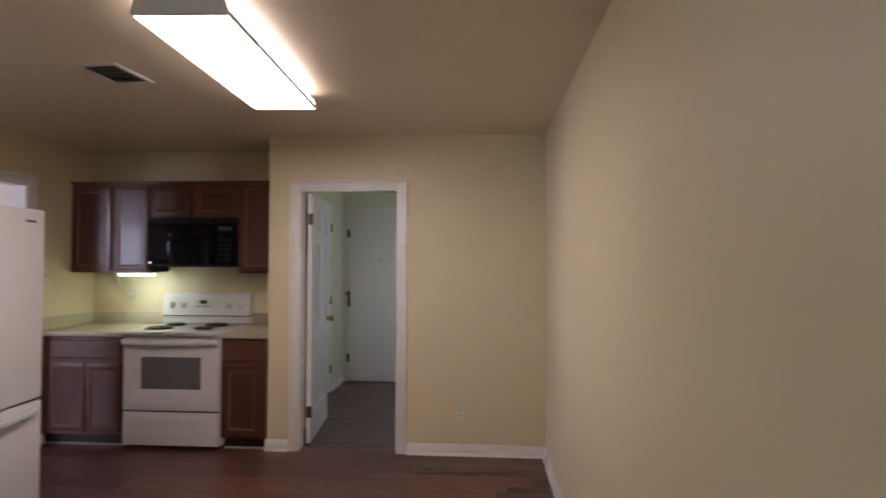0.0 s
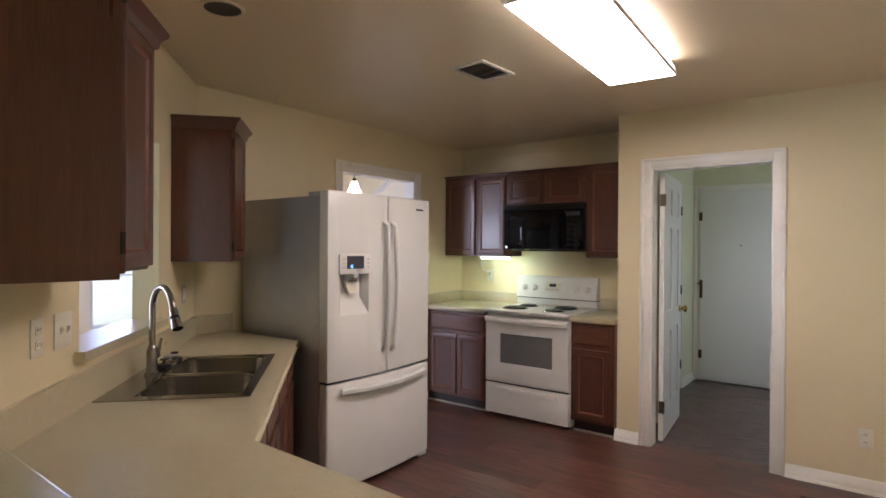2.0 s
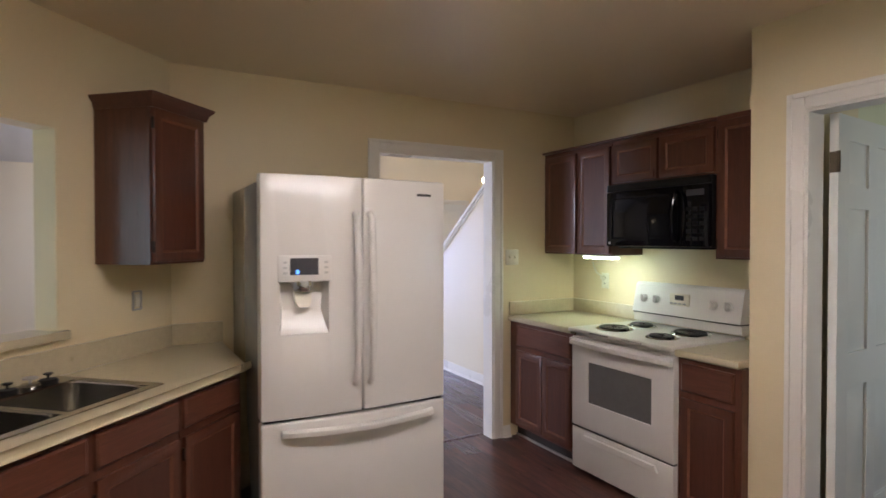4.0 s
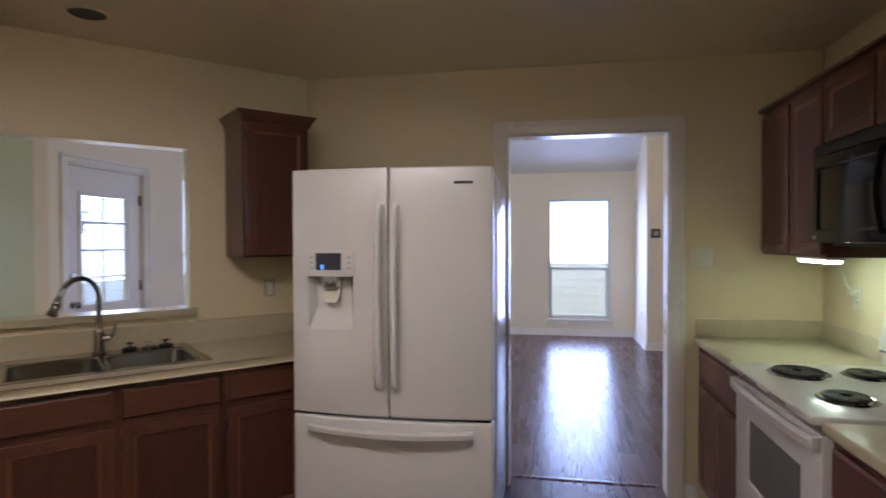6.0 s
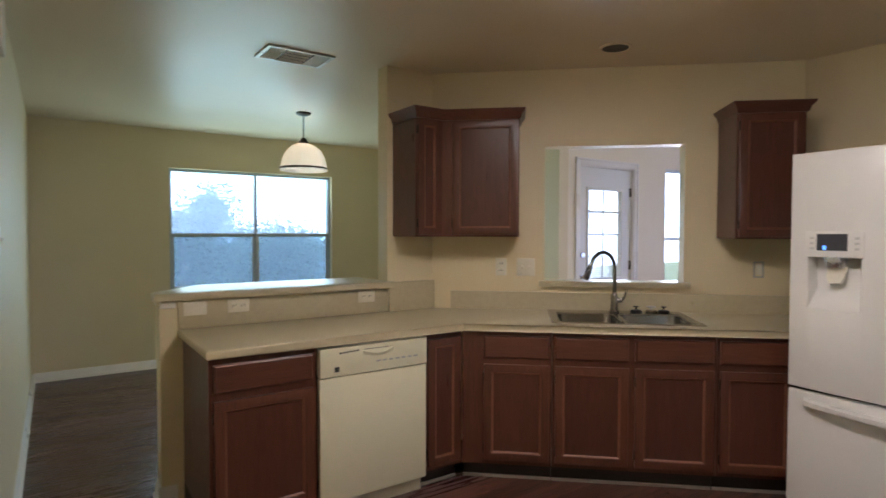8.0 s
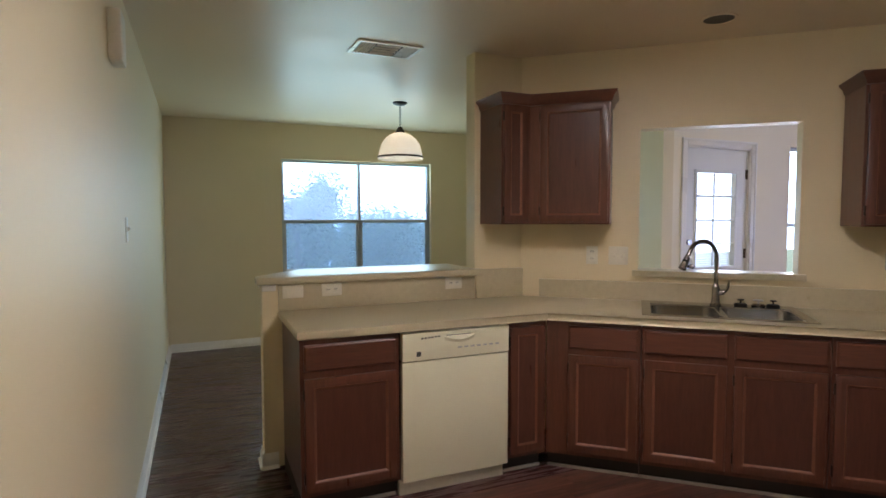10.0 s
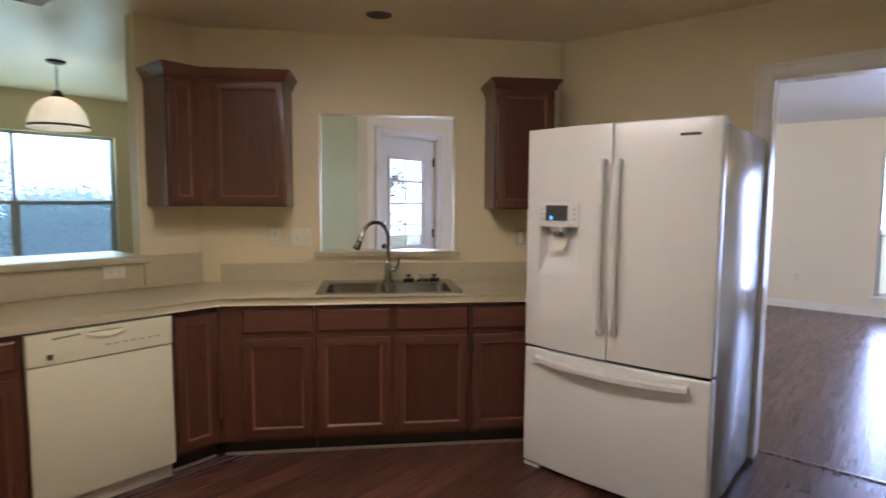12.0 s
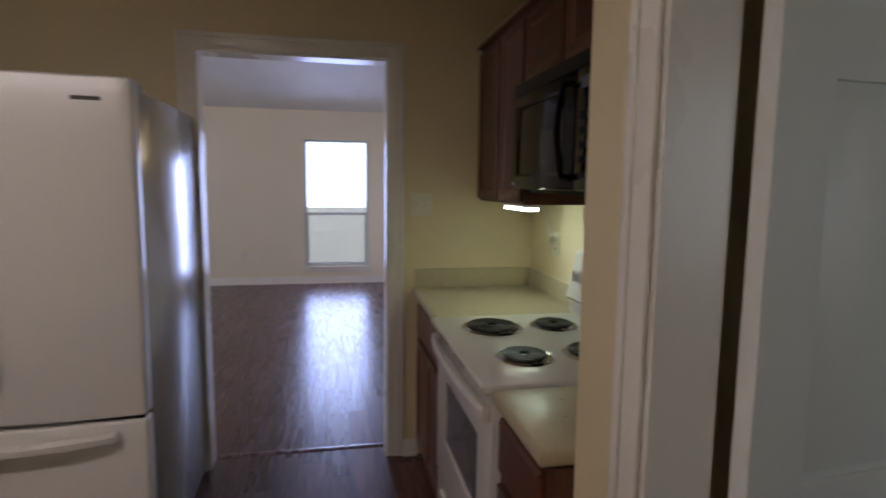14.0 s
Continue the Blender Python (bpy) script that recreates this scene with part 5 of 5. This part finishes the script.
loft(bm, [[(x, 3.95, 0.0005), (x, 4.825, 0.0005), (x, 4.825, z), (x, 3.95, z)] for x, z in ((-3.070, 0.0015), (-3.060, 0.004), (-3.045, 0.005), (-3.030, 0.004), (-3.020, 0.0015))])
structure("threshold", bm, FLOORWOOD_SHADED, "worn wooden transition strip across the doorway", "threshold")

# under-cabinet lamp and its cord
ul = thing("under_cabinet_lamp", pose(-2.345, 5.35, 1.37), "small lit under-cabinet lamp", "lamp")
bm = BM()
box(bm, -0.15, 0.15, -0.035, 0.035, -0.012, -0.001, 0.003)
part("housing", bm, TRIM, ul)
bm = BM()
box(bm, -0.14, 0.14, -0.028, 0.028, -0.026, -0.0125, 0.004)
part("diffuser", bm, TUBE, ul, "glowing lamp diffuser")
cord = thing("lamp_cord", pose(-2.545, YR - 0.012, 1.17), "white lamp cord hanging to the outlet", "cord")
bm = BM()
tube(bm, [(-0.12, -0.06, 0.205), (-0.125, -0.02, 0.16), (-0.12, -0.004, 0.10), (-0.09, -0.003, 0.055), (-0.05, -0.006, 0.04), (-0.02, -0.02, 0.035)], 0.006, 8)
part("cable", bm, PLATE, cord)
bm = BM()
box(bm, -0.036, -0.006, -0.025, 0.003, 0.01, 0.04, 0.004)
part("plug", bm, PLATE, cord)

# ---- outside ----
bm = BM()
box(bm, -400, 400, -400, 400, -0.6, -0.13)
structure("ground", bm, GRASS, "mown lawn around the house", "ground")


def tree(name, x, y, h, spread, n, seed, label):
    rg_ = random.Random(seed)
    t = thing(name, pose(x, y, -0.13), label, "tree")
    bm = BM()
    tube(bm, [(0, 0, 0), (0.05, 0.02, h * 0.2), (-0.03, 0.05, h * 0.45), (0.04, 0, h * 0.8)], [0.11, 0.09, 0.07, 0.03], 8)
    limbs = []
    for k in range(12):
        z = h * (0.15 + 0.6 * rg_.random())
        a = rg_.random() * 6.283
        L = spread * (0.5 + 0.45 * rg_.random())
        e = Vector((math.cos(a) * L, math.sin(a) * L, z + 0.35 * L + 0.2))
        limbs.append((Vector((0, 0, z)), e))
        tube(bm, [(0, 0, z), tuple(Vector((0, 0, z)).lerp(e, 0.5) + Vector((0, 0, 0.05))), tuple(e)], [0.035, 0.022, 0.008], 6)
    part("trunk", bm, BARK, t)
    vs, fs = [], []
    clumps = []
    for k in range(70):
        a, b = limbs[rg_.randrange(12)]
        c = a.lerp(b, 0.45 + 0.65 * rg_.random()) + Vector((rg_.gauss(0, 0.2), rg_.gauss(0, 0.2), rg_.gauss(0, 0.25))) * spread * 0.6
        clumps.append((c, spread * (0.12 + 0.16 * rg_.random())))
    for k in range(n):
        c, r = clumps[rg_.randrange(len(clumps))]
        p_ = c + Vector((rg_.gauss(0, 1), rg_.gauss(0, 1), rg_.gauss(0, 0.8))) * r
        u = Vector((rg_.gauss(0, 1), rg_.gauss(0, 1), rg_.gauss(0, 0.6))).normalized()
        v = u.orthogonal().normalized()
        v.rotate(Matrix.Rotation(rg_.random() * 6.28, 3, u))
        l_, w_ = 0.035 + 0.03 * rg_.random(), 0.014 + 0.01 * rg_.random()
        b0 = len(vs)
        nn = u.cross(v) * 0.006
        vs += [tuple(p_ - u * l_), tuple(p_ + v * w_ + nn), tuple(p_ + u * l_), tuple(p_ - v * w_ + nn)]
        fs += [(b0, b0 + 1, b0 + 2), (b0, b0 + 2, b0 + 3)]
    me_ = bpy.data.meshes.new("crown")
    me_.from_pydata(vs, [], fs)
    me_.materials.append(LEAF)
    cr = new("crown", me_)
    cr.parent = t
    return t


tree("tree", -0.62, -4.6, 2.3, 0.72, 15000, 3, "small-leaved garden tree outside the nook window")
tree("tree", -3.2, -8.2, 0.9, 1.3, 34000, 5, "dense low garden shrub farther out on the lawn")
tree("tree", -6.2, -3.6, 2.6, 0.9, 9000, 8, "leafy garden tree outside the patio")
for nm, c, sx, sy, hh in (("backdrop_garden", (-22.0, -13.0), 90, 0.1, 14), ("backdrop_street", (-14.0, 4.6), 0.1, 18, 9)):
    bm = BM()
    box(bm, c[0] - sx / 2, c[0] + sx / 2, c[1] - sy / 2, c[1] + sy / 2, -0.13, hh)
    structure(nm, bm, SKYGLOW, "overexposed bright sky beyond the windows", "backdrop")
# neighbouring house wall outside the living room window
nb = thing("neighbour_wall", pose(-11.0, 4.6, -0.13), "pale clapboard garden wall beyond the living room window", "wall")
for k in range(7):
    bm = BM()
    loft(bm, [[(-0.05, y, k * 0.16), (0.006, y, k * 0.16), (0.002, y, k * 0.16 + 0.1595), (-0.05, y, k * 0.16 + 0.1595)] for y in (-4, 4)])
    part("clapboard", bm, SIDING, nb)

# ---- floor ----
bm = BM()
box(bm, -8.42, XE + T, YS - T, 7.72, -0.12, -0.006)
floor = structure("floor", bm, SUBFLOOR, "dark reddish-brown laminate plank floor", "floor")
PLW, PLL, GAP = 0.127, 1.22, 0.0012
rng = random.Random(4)
bm = BM()
box(bm, 0, PLL - GAP, 0, PLW - GAP, -0.006, 0.0)
plank_mesh = finish("plank", bm, FLOORWOOD, smooth=False)
verts, faces = [], []
row, count = 0, 0
y = YS - T
while y < 7.72:
    x = -8.42 - rng.random() * PLL
    while x < XE + T:
        near = -3.2 < x + PLL / 2 and x + PLL < XE + T and 1.75 < y < 5.05
        if near and count < 300:
            pl = new("plank", plank_mesh)
            pl.parent = floor
            pl.location = (x, y, 0)
            count += 1
        else:
            b0 = len(verts)
            x0, x1, y0, y1 = max(x, -8.42), min(x + PLL - GAP, XE + T), y, min(y + PLW - GAP, 7.72)
            if x1 > x0 + 0.01:
                verts += [(x0, y0, -0.006), (x1, y0, -0.006), (x1, y1, -0.006), (x0, y1, -0.006), (x0, y0, 0), (x1, y0, 0), (x1, y1, 0), (x0, y1, 0)]
                faces += [tuple(b0 + i for i in f) for f in ((4, 5, 6, 7), (0, 1, 5, 4), (1, 2, 6, 5), (2, 3, 7, 6), (3, 0, 4, 7))]
        x += PLL
    y += PLW
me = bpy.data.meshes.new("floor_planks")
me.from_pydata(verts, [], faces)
me.materials.append(FLOORWOOD_SHADED)
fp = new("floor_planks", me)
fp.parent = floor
tagged(fp, "laminate planks of the farther rooms, shade and sky cast in their colour", kind="stuff")
